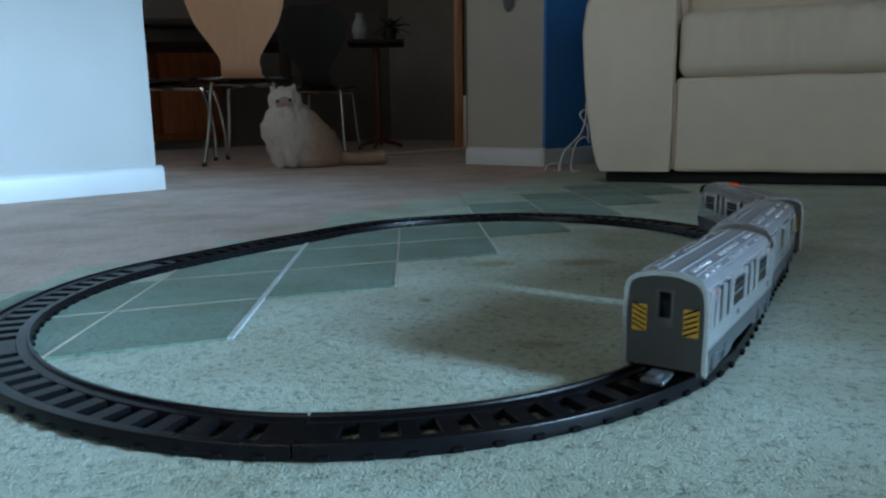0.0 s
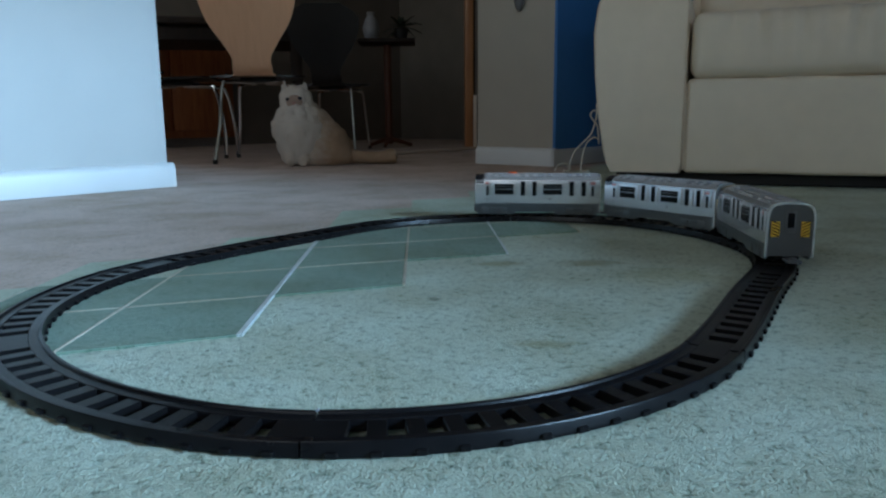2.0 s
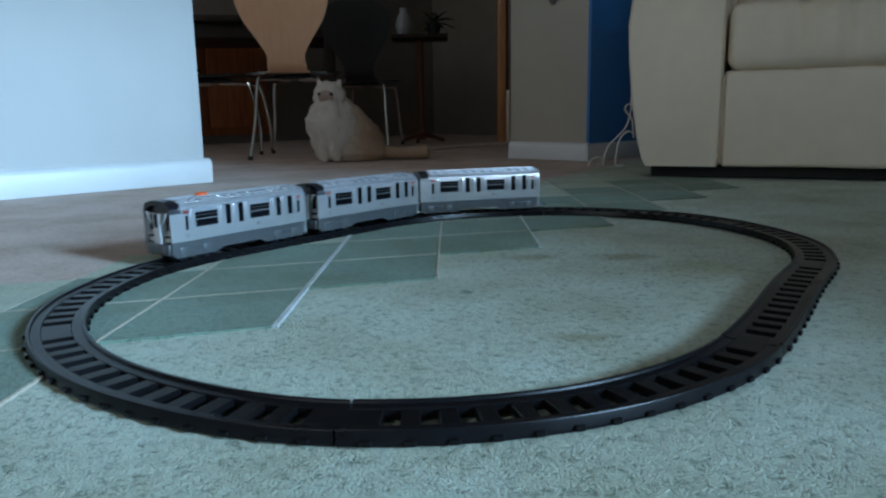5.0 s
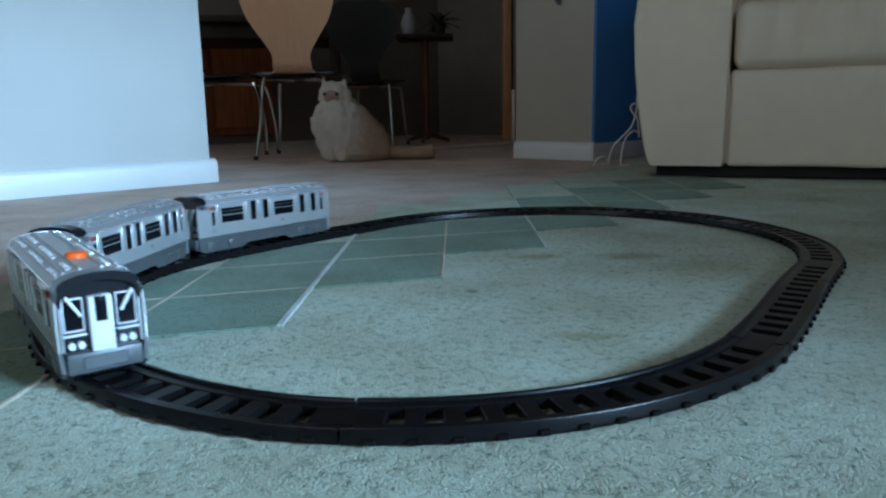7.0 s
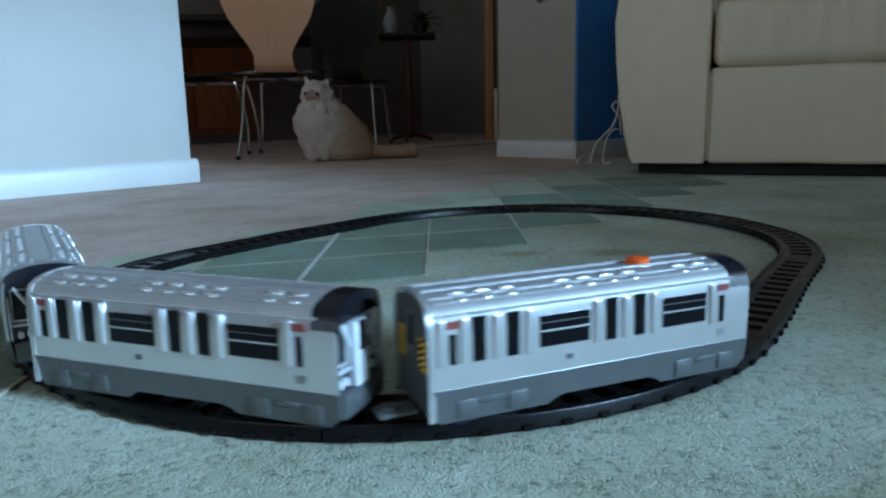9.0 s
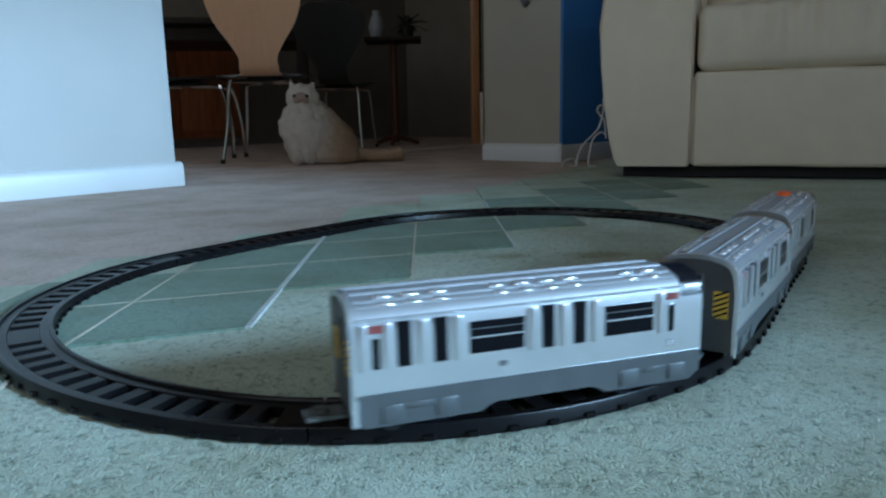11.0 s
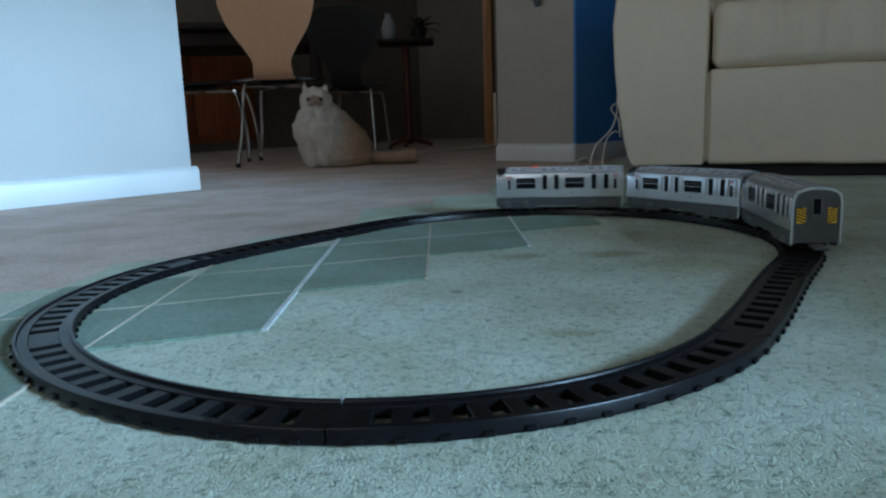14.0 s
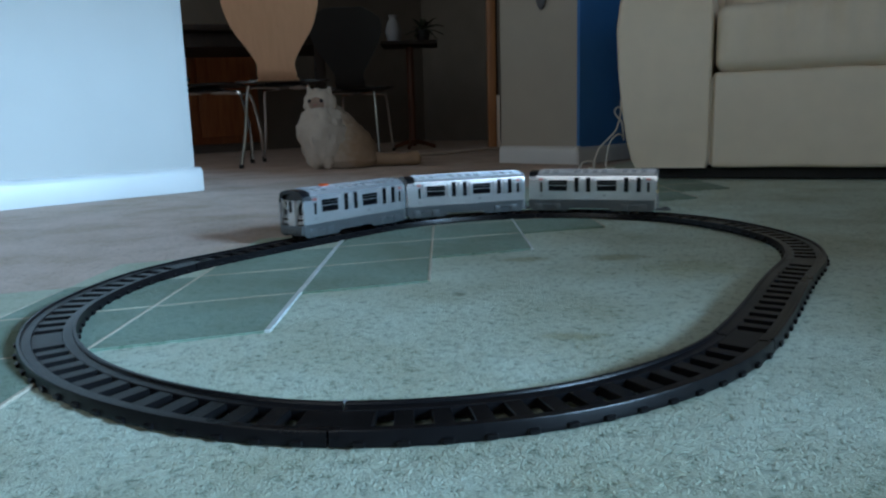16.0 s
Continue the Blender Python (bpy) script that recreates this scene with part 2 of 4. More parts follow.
M_DARKWOOD = wood_mat("dark_wood", (0.012, 0.007, 0.005), (0.028, 0.015, 0.009), 0.75)
M_REDWOOD = wood_mat("red_brown_wood", (0.24, 0.075, 0.022), (0.40, 0.14, 0.045), 0.4)
M_MAHOGANY = wood_mat("mahogany", (0.085, 0.028, 0.014), (0.14, 0.048, 0.022), 0.45)
M_DOORWOOD = wood_mat("door_wood", (0.30, 0.13, 0.05), (0.42, 0.20, 0.08), 0.4)
M_FUR = mat("cream_fur", (0.34, 0.235, 0.15), 0.9, var=0.15, scale=30, bump=0.8, bscale=160)
M_FURWHITE = mat("white_fur", (0.52, 0.475, 0.42), 0.9, var=0.08, scale=30, bump=0.8, bscale=160)


def pale_front(m, white, x0, x1):
    """Fur that pales towards the chest, with a ragged border."""
    nt = m.node_tree
    b = nt.nodes["Principled BSDF"]
    src = b.inputs["Base Color"].links[0].from_socket
    tc, sp, ns = nt.nodes.new("ShaderNodeTexCoord"), nt.nodes.new("ShaderNodeSeparateXYZ"), nt.nodes.new("ShaderNodeTexNoise")
    ns.inputs["Scale"].default_value, ns.inputs["Detail"].default_value = 45, 4
    nt.links.new(tc.outputs["Object"], sp.inputs[0])
    nt.links.new(tc.outputs["Object"], ns.inputs["Vector"])
    ad = nt.nodes.new("ShaderNodeMath")
    ad.operation = "MULTIPLY_ADD"
    ad.inputs[1].default_value = 0.09
    nt.links.new(ns.outputs["Fac"], ad.inputs[0])
    nt.links.new(sp.outputs["X"], ad.inputs[2])
    mr = nt.nodes.new("ShaderNodeMapRange")
    mr.inputs["From Min"].default_value, mr.inputs["From Max"].default_value = x0 + 0.045, x1 + 0.045
    nt.links.new(ad.outputs[0], mr.inputs["Value"])
    mix = nt.nodes.new("ShaderNodeMixRGB")
    mix.inputs[1].default_value = (*white, 1)
    nt.links.new(mr.outputs[0], mix.inputs[0])
    nt.links.new(src, mix.inputs[2])
    nt.links.new(mix.outputs[0], b.inputs["Base Color"])


pale_front(M_FUR, (0.52, 0.465, 0.40), -0.02, 0.10)
M_FURFACE = mat("brown_face_fur", (0.30, 0.22, 0.18), 0.9, var=0.2, scale=40, bump=0.6, bscale=160)
M_NOSE = mat("pink_nose", (0.33, 0.17, 0.15), 0.5, var=0.1)
M_EYE = mat("dark_eye", (0.03, 0.035, 0.05), 0.1, var=0.1)
M_CABLE = mat("white_cable", (0.70, 0.68, 0.63), 0.5, var=0.05)
M_LEAF = mat("dark_leaf", (0.02, 0.028, 0.015), 0.5, var=0.3, scale=25)
M_POT = mat("pale_ceramic", (0.30, 0.30, 0.32), 0.4, var=0.2, scale=15)
M_SUNLIT_STRIP = mat("sunlit_strip", (0.72, 0.62, 0.52), 0.5, var=0.08, scale=30)

# ---- building helpers ----


def obj(name, bm, material, parent=None, label="", smooth=True, **tags):
    me = bpy.data.meshes.new(name)
    bmesh.ops.recalc_face_normals(bm, faces=bm.faces)
    bm.to_mesh(me)
    bm.free()
    for mm in (material if isinstance(material, (list, tuple)) else (material,)):
        me.materials.append(mm)
    if smooth:
        me.polygons.foreach_set("use_smooth", [True] * len(me.polygons))
        me.set_sharp_from_angle(angle=radians(40))
    ob = new(name, me)
    if parent:
        ob.parent = parent
    return tagged(ob, label=label, **tags)


def part(name, bm, material, parent, label=""):
    return obj(name, bm, material, parent, label)


def empty(name, m=None, **tags):
    ob = new(name)
    ob.empty_display_size = 0.1
    if m is not None:
        ob.matrix_basis = m
    return tagged(ob, **tags)


def add_box(bm, c, s, bevel=0.0, seg=2, rot=None):
    r = bmesh.ops.create_cube(bm, size=1.0)
    vs = r["verts"]
    bmesh.ops.scale(bm, vec=s, verts=vs)
    if bevel:
        es = list({e for v in vs for e in v.link_edges})
        rb = bmesh.ops.bevel(bm, geom=es, offset=min(bevel, 0.48 * min(s)), segments=seg, affect="EDGES", profile=0.5)
        vs = list({v for v in rb["verts"]} | {v for v in vs if v.is_valid})
    if rot is not None:
        bmesh.ops.rotate(bm, cent=(0, 0, 0), matrix=rot.to_3x3() if hasattr(rot, "to_3x3") else rot, verts=vs)
    bmesh.ops.translate(bm, vec=c, verts=vs)
    return vs


def box(c, s, bevel=0.0, seg=2, rot=None):
    bm = bmesh.new()
    add_box(bm, c, s, bevel, seg, rot)
    return bm


def add_tube(bm, pts, r, n=8, closed_ends=True):
    """A round bar along points; r may be one radius or one for each point."""
    pts = [Vector(p) for p in pts]
    rs = r if isinstance(r, (list, tuple)) else [r] * len(pts)
    rings = []
    t0 = (pts[1] - pts[0]).normalized()
    a = t0.orthogonal().normalized()
    for i, p in enumerate(pts):
        t = (pts[min(i + 1, len(pts) - 1)] - pts[max(i - 1, 0)]).normalized()
        a = (a - t * a.dot(t)).normalized()
        b = t.cross(a)
        rings.append([bm.verts.new(p + (a * math.cos(k * math.tau / n) + b * math.sin(k * math.tau / n)) * rs[i]) for k in range(n)])
    for q0, q1 in zip(rings, rings[1:]):
        for k in range(n):
            bm.faces.new((q0[k], q0[(k + 1) % n], q1[(k + 1) % n], q1[k]))
    if closed_ends:
        bm.faces.new(rings[0][::-1])
        bm.faces.new(rings[-1])


def tube(pts, r, n=8):
    bm = bmesh.new()
    add_tube(bm, pts, r, n)
    return bm


def smooth_path(pts, k=6):
    """Points along a smooth curve through the given ones."""
    p = [Vector(q) for q in pts]
    out = []
    for i in range(len(p) - 1):
        a, b, c, d = p[max(i - 1, 0)], p[i], p[i + 1], p[min(i + 2, len(p) - 1)]
        for j in range(k):
            t = j / k
            out.append(0.5 * (2 * b + (c - a) * t + (2 * a - 5 * b + 4 * c - d) * t * t + (3 * b - a - 3 * c + d) * t ** 3))
    return out + [p[-1]]


def add_ball(bm, c, r, rot=None, rough=0.0, freq=20.0, sub=3):
    res = bmesh.ops.create_icosphere(bm, subdivisions=sub, radius=1.0)
    R = rot.to_3x3() if rot is not None else Matrix.Identity(3)
    for v in res["verts"]:
        d = Vector((v.co.x * r[0], v.co.y * r[1], v.co.z * r[2]))
        v.co = Vector(c) + R @ d
        if rough:
            v.co += (v.co - Vector(c)).normalized() * rough * noise.noise(v.co * freq)


def ball(c, r, rot=None, rough=0.0, freq=20.0, sub=3):
    bm = bmesh.new()
    add_ball(bm, c, r, rot, rough, freq, sub)
    return bm


def extrude_profile(bm, prof, x0, x1, cap=True, steps=1):
    """A closed profile of (y, z) swept along x."""
    rings = []
    for i in range(steps + 1):
        x = x0 + (x1 - x0) * i / steps
        rings.append([bm.verts.new((x, y, z)) for y, z in prof])
    n = len(prof)
    for a, b in zip(rings, rings[1:]):
        for k in range(n):
            bm.faces.new((a[k], a[(k + 1) % n], b[(k + 1) % n], b[k]))
    if cap:
        bm.faces.new(rings[0][::-1])
        bm.faces.new(rings[-1])


def wall_slab(name, a, b, thick, z0, z1, material, side=1, **tags):
    """An upright slab from a to b on the ground, its thickness on the given side."""
    a, b = Vector(a[:2]), Vector(b[:2])
    d = (b - a).normalized()
    n = Vector((-d.y, d.x)) * thick * side
    bm = bmesh.new()
    q = [a, b, b + n, a + n]
    lo_ = [bm.verts.new((p.x, p.y, z0)) for p in q]
    hi_ = [bm.verts.new((p.x, p.y, z1)) for p in q]
    bm.faces.new(lo_)
    bm.faces.new(hi_)
    for k in range(4):
        bm.faces.new((lo_[k], lo_[(k + 1) % 4], hi_[(k + 1) % 4], hi_[k]))
    return obj(name, bm, material, smooth=False, kind="structure", **tags)

# ---- the room ----
H_ROOM = 2.42


def build_floor():
    fx = np.concatenate([np.linspace(-3.6, -0.85, 24), np.linspace(-0.84, 0.95, 380), np.linspace(0.97, 5.2, 30)])
    fy = np.concatenate([np.linspace(-3.4, 0.18, 20), np.linspace(0.2, 0.7, 150), np.linspace(0.704, 1.7, 150), np.linspace(1.72, 7.2, 70)])
    X, Y = np.meshgrid(fx, fy)
    Z = np.empty_like(X)
    for i in range(X.shape[0]):
        for j in range(X.shape[1]):
            p = Vector((X[i, j], Y[i, j], 0.0))
            Z[i, j] = -0.0019 + 0.0008 * noise.noise(p * 230) + 0.0009 * noise.noise(p * 120) + 0.0004 * noise.noise(p * 9)
    nx, ny = len(fx), len(fy)
    k = np.arange(nx * ny).reshape(ny, nx)
    faces = np.stack([k[:-1, :-1], k[:-1, 1:], k[1:, 1:], k[1:, :-1]], -1).reshape(-1, 4)
    mid = np.stack([X, Y], -1).reshape(-1, 2)[faces].mean(1)
    mu, mw = mid @ np.array(UD), mid @ np.array(WD)
    faces = faces[(mu > -2.3) & (mu < 5.1) & (mw > -5.0) & (mw < 2.9)]
    me = bpy.data.meshes.new("floor")
    me.from_pydata(np.stack([X, Y, Z], -1).reshape(-1, 3).tolist(), [], faces.tolist())
    me.materials.append(M_CARPET)
    me.polygons.foreach_set("use_smooth", [True] * len(me.polygons))
    return tagged(new("floor", me), label="beige and sage green cut-pile carpet, worn and flecked", category="carpet", kind="structure")


floor = build_floor()


def wall_with_window():
    """The window wall: four slabs round the opening and a raised sill added to shade the carpet, joined in one mesh."""
    bm = bmesh.new()
    w0, w1 = WIN_W, WIN_W + 0.22
    for u0, u1, z0, z1 in ((-2.2, WIN_U[0], 0, H_ROOM), (WIN_U[1], 3.7, 0, H_ROOM),
                           (WIN_U[0], STEP_U, 0, WIN_Z[0]), (STEP_U, WIN_U[1], 0, STEP_Z), (WIN_U[0], WIN_U[1], WIN_Z[1], H_ROOM)):
        q = [uw(u0, w0), uw(u1, w0), uw(u1, w1), uw(u0, w1)]
        a = [bm.verts.new((p.x, p.y, z0)) for p in q]
        b = [bm.verts.new((p.x, p.y, z1)) for p in q]
        bm.faces.new(a)
        bm.faces.new(b)
        for k in range(4):
            bm.faces.new((a[k], a[(k + 1) % 4], b[(k + 1) % 4], b[k]))
    obj("wall_east", bm, M_WALL, smooth=False, label="white painted wall with a wide window", category="wall", kind="structure")


wall_with_window()
LW = -1.98
wall_slab("wall_west", uw(-2.2, LW), uw(1.055, LW), 0.12, 0, H_ROOM, M_WALL, side=1,
          label="white painted partition wall in cool daylight", category="wall")
def wall_across(name, u0, u1, w_lo, w_hi, gap_w, gap_z, material, label):
    """A wall across the house from u0 to u1 thick, with an unseen opening added for a fill lamp."""
    bm = bmesh.new()
    for w0, w1, z0, z1 in ((w_lo, gap_w[0], 0, H_ROOM), (gap_w[1], w_hi, 0, H_ROOM), (gap_w[0], gap_w[1], 0, gap_z[0]), (gap_w[0], gap_w[1], gap_z[1], H_ROOM)):
        q = [uw(u0, w0), uw(u1, w0), uw(u1, w1), uw(u0, w1)]
        a = [bm.verts.new((p.x, p.y, z0)) for p in q]
        b = [bm.verts.new((p.x, p.y, z1)) for p in q]
        bm.faces.new(a)
        bm.faces.new(b)
        for k in range(4):
            bm.faces.new((a[k], a[(k + 1) % 4], b[(k + 1) % 4], b[k]))
    obj(name, bm, material, smooth=False, label=label, category="wall", kind="structure")


wall_across("wall_south", FILL2_U - 0.15, FILL2_U, LW - 0.12, 2.97, FILL2_W, FILL2_Z, M_WALL, "white painted wall with an unseen opening for a fill lamp")
wall_across("wall_dining_south", FILL3_U - 0.15, FILL3_U, -4.9, LW - 0.12, FILL3_W, FILL3_Z, M_DARKWALL, "brown dining room wall with an added opening for a fill lamp")
PU, PW0, PW1 = 2.40, -1.535, -1.905
wall_slab("wall_pier", uw(PU, PW0 - 0.003), uw(PU, PW1), 1.3, 0, H_ROOM, M_WALL_GREY, side=-1, label="grey painted wall in shade beside the opening", category="wall")
wall_slab("wall_blue", uw(PU, PW0 - 0.003), uw(PU + 1.3, PW0 - 0.003), 0.012, 0, H_ROOM, M_BLUE, side=-1,
          label="deep blue painted wall beside the sofa", category="wall")
wall_slab("wall_north", uw(PU + 1.3, PW0 + 0.01), uw(PU + 1.3, 2.97), 0.15, 0, H_ROOM, M_BLUE, side=1, label="blue painted wall behind the sofa", category="wall")
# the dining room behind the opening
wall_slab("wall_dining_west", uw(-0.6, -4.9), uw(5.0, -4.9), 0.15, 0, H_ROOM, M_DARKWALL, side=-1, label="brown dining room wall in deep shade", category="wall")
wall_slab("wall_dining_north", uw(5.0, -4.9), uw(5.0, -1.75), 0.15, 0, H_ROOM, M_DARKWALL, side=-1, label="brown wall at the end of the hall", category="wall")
wall_slab("wall_hall_east", uw(PU + 1.3, PW1), uw(5.0, PW1), 0.15, 0, H_ROOM, M_WALL_GREY, side=1, label="grey hall wall", category="wall")

bm = bmesh.new()
add_box(bm, uw(1.375, -1.04, H_ROOM + 0.05), (7.55, 8.02, 0.1), rot=Matrix.Rotation(UA, 3, "Z"))
obj("ceiling", bm, M_CEIL, smooth=False, label="plain white ceiling", category="ceiling", kind="structure")


def skirting(a, b, inward, label):
    """A moulded board along the foot of a wall: from a to b, rounded top edge."""
    a, b = Vector(a), Vector(b)
    d = (b - a).normalized()
    n = Vector((inward.x, inward.y, 0))
    prof = [(0, 0), (0.016, 0), (0.016, 0.052), (0.0135, 0.060), (0.009, 0.066), (0.003, 0.070), (0, 0.070)]
    bm = bmesh.new()
    rings = [[bm.verts.new(p + n * x + Vector((0, 0, z))) for x, z in prof] for p in (a, b)]
    for k in range(len(prof)):
        bm.faces.new((rings[0][k], rings[0][(k + 1) % len(prof)], rings[1][(k + 1) % len(prof)], rings[1][k]))
    bm.faces.new(rings[0])
    bm.faces.new(rings[1])
    return obj("baseboard", bm, M_SKIRT, label=label, category="skirting board", kind="structure")


WD3, UD3 = Vector((WD.x, WD.y, 0)), Vector((UD.x, UD.y, 0))
skirting(uw(-2.2, LW), uw(1.071, LW), WD3, "white gloss skirting board along the partition wall")
skirting(uw(1.055, LW), uw(1.055, LW - 0.12), UD3, "white gloss skirting board round the wall end")
skirting(uw(PU, PW0 + 0.013), uw(PU, PW1), -UD3, "pale skirting board along the grey wall")
skirting(uw(PU - 0.016, PW0), uw(PU + 1.3, PW0), WD3, "pale skirting board below the blue wall")


def build_window():
    root = empty("window_1", label="wide white window letting in cool daylight", category="window", kind="structure")
    R = Matrix.Rotation(UA, 3, "Z")
    bm = bmesh.new()
    for u0, u1, z0 in ((WIN_U[0], STEP_U, WIN_Z[0]), (STEP_U, WIN_U[1], STEP_Z)):
        z1, m_, h_ = WIN_Z[1], (u0 + u1) / 2, WIN_Z[1] - z0
        for u, z, su, sz in ((m_, z0 + 0.03, u1 - u0, 0.06), (m_, z1 - 0.03, u1 - u0, 0.06), (u0 + 0.03, (z0 + z1) / 2, 0.06, h_ - 0.12), (u1 - 0.03, (z0 + z1) / 2, 0.06, h_ - 0.12)):
            add_box(bm, uw(u, WIN_W + 0.13, z), (su, 0.06, sz), 0.006, 1, R)
    part("window_frame", bm, M_SKIRT, root)
    for u0, u1, z0 in ((WIN_U[0], STEP_U, WIN_Z[0]), (STEP_U, WIN_U[1], STEP_Z)):
        part("window_sill", box(uw((u0 + u1) / 2, WIN_W - 0.03, z0 - 0.018), (u1 - u0, 0.14, 0.03), 0.006, 2, R), M_SKIRT, root)


build_window()


def build_hall_door():
    """The wooden jamb past the pier, with sunlight painted as a pale strip down its edge and along the threshold."""
    R = Matrix.Rotation(UA, 3, "Z")
    root = empty("door_1", label="brown wooden door frame with a pale threshold strip", category="door frame", kind="structure")
    base = Vector((0.30, 4.44, 0))
    part("jamb", box(base + Vector((0, 0, 1.03)), (0.05, 0.09, 2.06), 0.004, 2), M_DOORWOOD, root)
    part("stop", box(base + Vector((0.031, 0.01, 1.19)), (0.012, 0.06, 1.74), 0.002, 1), M_DARKWOOD, root)
    # pale strip in place of the sun falling on the jamb's lower edge
    part("sunlit_edge", box(base + Vector((0.036, -0.03, 0.165)), (0.02, 0.02, 0.31), 0.003, 2), M_SUNLIT_STRIP, root, "pale strip standing for sunlight on the jamb edge")
    a, b = Vector((0.34, 4.42, 0.006)), Vector((-0.15, 3.80, 0.006))
    bm = bmesh.new()
    add_tube(bm, [a, b], 0.009, 6)
    part("threshold", bm, M_SUNLIT_STRIP, root, "threshold strip on the carpet, pale for the sunlight on it")
    return root


build_hall_door()
bm = bmesh.new()
pc = uw(PU - 0.012, (PW0 * 0.57 + PW1 * 0.43), 0.665)
add_ball(bm, pc, (0.026, 0.012, 0.075), Matrix.Rotation(UA + math.pi / 2, 4, "Z"), sub=3)
obj("wall_plate", bm, M_DKGREY, label="dark oval plate fixed to the grey wall", category="wall plate")

# ---- sofa ----


def soft_block(name, c, s, bev, parent, rot, label="", puff=0.0, pleats=None, cuts=14, mat_=None):
    """An upholstered block: rounded, slightly swollen, with shallow creases."""
    bm = bmesh.new()
    bmesh.ops.create_cube(bm, size=1.0)
    bmesh.ops.scale(bm, vec=s, verts=bm.verts)
    bmesh.ops.bevel(bm, geom=list(bm.edges), offset=bev, segments=5, affect="EDGES", profile=0.5)
    bmesh.ops.subdivide_edges(bm, edges=[e for e in bm.edges if e.calc_length() > 0.12], cuts=cuts, use_grid_fill=True)
    for v in bm.verts:
        q = Vector((v.co.x / s[0] * 2, v.co.y / s[1] * 2, v.co.z / s[2] * 2))
        if puff:
            v.co.y += math.copysign(puff * max(0, 1 - q.x * q.x) * max(0, 1 - q.z * q.z), v.co.y) if abs(q.y) > 0.8 else 0
            v.co.z += math.copysign(puff * max(0, 1 - q.x * q.x) * max(0, 1 - q.y * q.y), v.co.z) if abs(q.z) > 0.8 else 0
        if pleats and q.y < -0.8:
            v.co.y += pleats(v.co.x, q.z)
        v.co += Vector((noise.noise(v.co * 6), noise.noise(v.co * 6 + Vector((9, 0, 0))), noise.noise(v.co * 6 + Vector((0, 9, 0))))) * 0.003
    bmesh.ops.transform(bm, matrix=Matrix.Translation(c), verts=bm.verts)
    return part(name, bm, mat_ or M_LEATHER, parent, label)


def build_sofa():
    """Local x runs along the front from the arm, y goes back, z up."""
    ang = radians(-22)
    root = empty("sofa", Matrix.Translation((0.503, 2.083, 0)) @ Matrix.Rotation(ang, 4, "Z") @ Matrix.Scale(0.92, 4),
                 label="cream leather sofa with rounded arms and creased seat cushions", category="sofa")
    L_ = 1.85
    part("plinth", box((L_ / 2, 0.47, 0.018), (L_ - 0.12, 0.82, 0.036), 0.004, 1), M_SHADOWGAP, root, "black recessed plinth")
    for x0 in (0.0, L_ - 0.27):
        # the arm: its outer side leans out with height and rolls over at the top
        prof = []
        for z, out in ((0.037, 0.045), (0.06, 0.032), (0.12, 0.016), (0.22, 0.0), (0.34, -0.012), (0.46, -0.018), (0.54, -0.008), (0.60, 0.02), (0.635, 0.065)):
            prof.append((out, z))
        for z, out in ((0.645, 0.15), (0.63, 0.215), (0.60, 0.252), (0.54, 0.263), (0.30, 0.262), (0.06, 0.262), (0.037, 0.256)):
            prof.append((out, z))
        if x0:
            prof = [(0.27 - o, z) for o, z in prof]
        bm = bmesh.new()
        rings = []
        ys = [(0.0, 0.94), (0.006, 0.97), (0.02, 0.99), (0.05, 1.0), (0.3, 1.0), (0.6, 1.0), (0.88, 1.0), (0.92, 0.98)]
        cx, cz = 0.135, 0.33
        for y, k in ys:
            rings.append([bm.verts.new((x0 + cx + (px - cx) * k, y, cz + (pz - cz) * (k if pz > 0.1 else 1))) for px, pz in prof])
        n = len(prof)
        for a, b in zip(rings, rings[1:]):
            for k in range(n):
                bm.faces.new((a[k], a[(k + 1) % n], b[(k + 1) % n], b[k]))
        bm.faces.new(rings[0][::-1])
        bm.faces.new(rings[-1])
        part("arm", bm, M_LEATHER, root)
    soft_block("front_panel", (L_ / 2, 0.09, 0.175), (L_ - 0.530, 0.16, 0.276), 0.012, root, None, puff=0.004)

    def pl(x, qz):
        """Upright creases in the cushion's front face."""
        f = 0.0
        for cx, wd, dp in ((-0.215, 0.024, 0.010), (-0.150, 0.020, 0.016), (-0.095, 0.021, 0.013), (-0.040, 0.019, 0.016), (0.020, 0.022, 0.012),
                           (0.085, 0.020, 0.016), (0.140, 0.022, 0.011), (0.205, 0.020, 0.012), (0.26, 0.02, 0.008)):
            f += dp * math.exp(-((x - cx - (0.02 + 0.10 * cx) * qz) / wd) ** 2)
        return 1.7 * f * max(0.0, min(1.0, 0.35 + 0.9 * qz))

    for i in range(2):
        w_ = (L_ - 0.546) / 2
        soft_block("seat_cushion", (0.273 + w_ * (i + 0.5), 0.36, 0.41), (w_ + 0.004, 0.72, 0.19), 0.035, root, None, puff=0.012, pleats=pl, cuts=72)
        soft_block("back_cushion", (0.273 + w_ * (i + 0.5), 0.76, 0.63), (w_ - 0.006, 0.22, 0.36), 0.06, root, None, puff=0.02)
    soft_block("back", (L_ / 2, 0.89, 0.43), (L_ - 0.48, 0.14, 0.78), 0.03, root, None)
    # stitched seam between arm and front panel
    part("seam_piping", tube([(0.2635, 0.010, 0.045), (0.2635, 0.010, 0.30)], 0.002, 6), M_LEATHER, root)
    return root


build_sofa()

# cables beside the sofa
def cable(pts, r=0.003):
    obj("cable", tube(smooth_path(pts, 8), r, 6), M_CABLE, label="loose white flex looping beside the sofa", category="cable", group="cables beside the sofa")


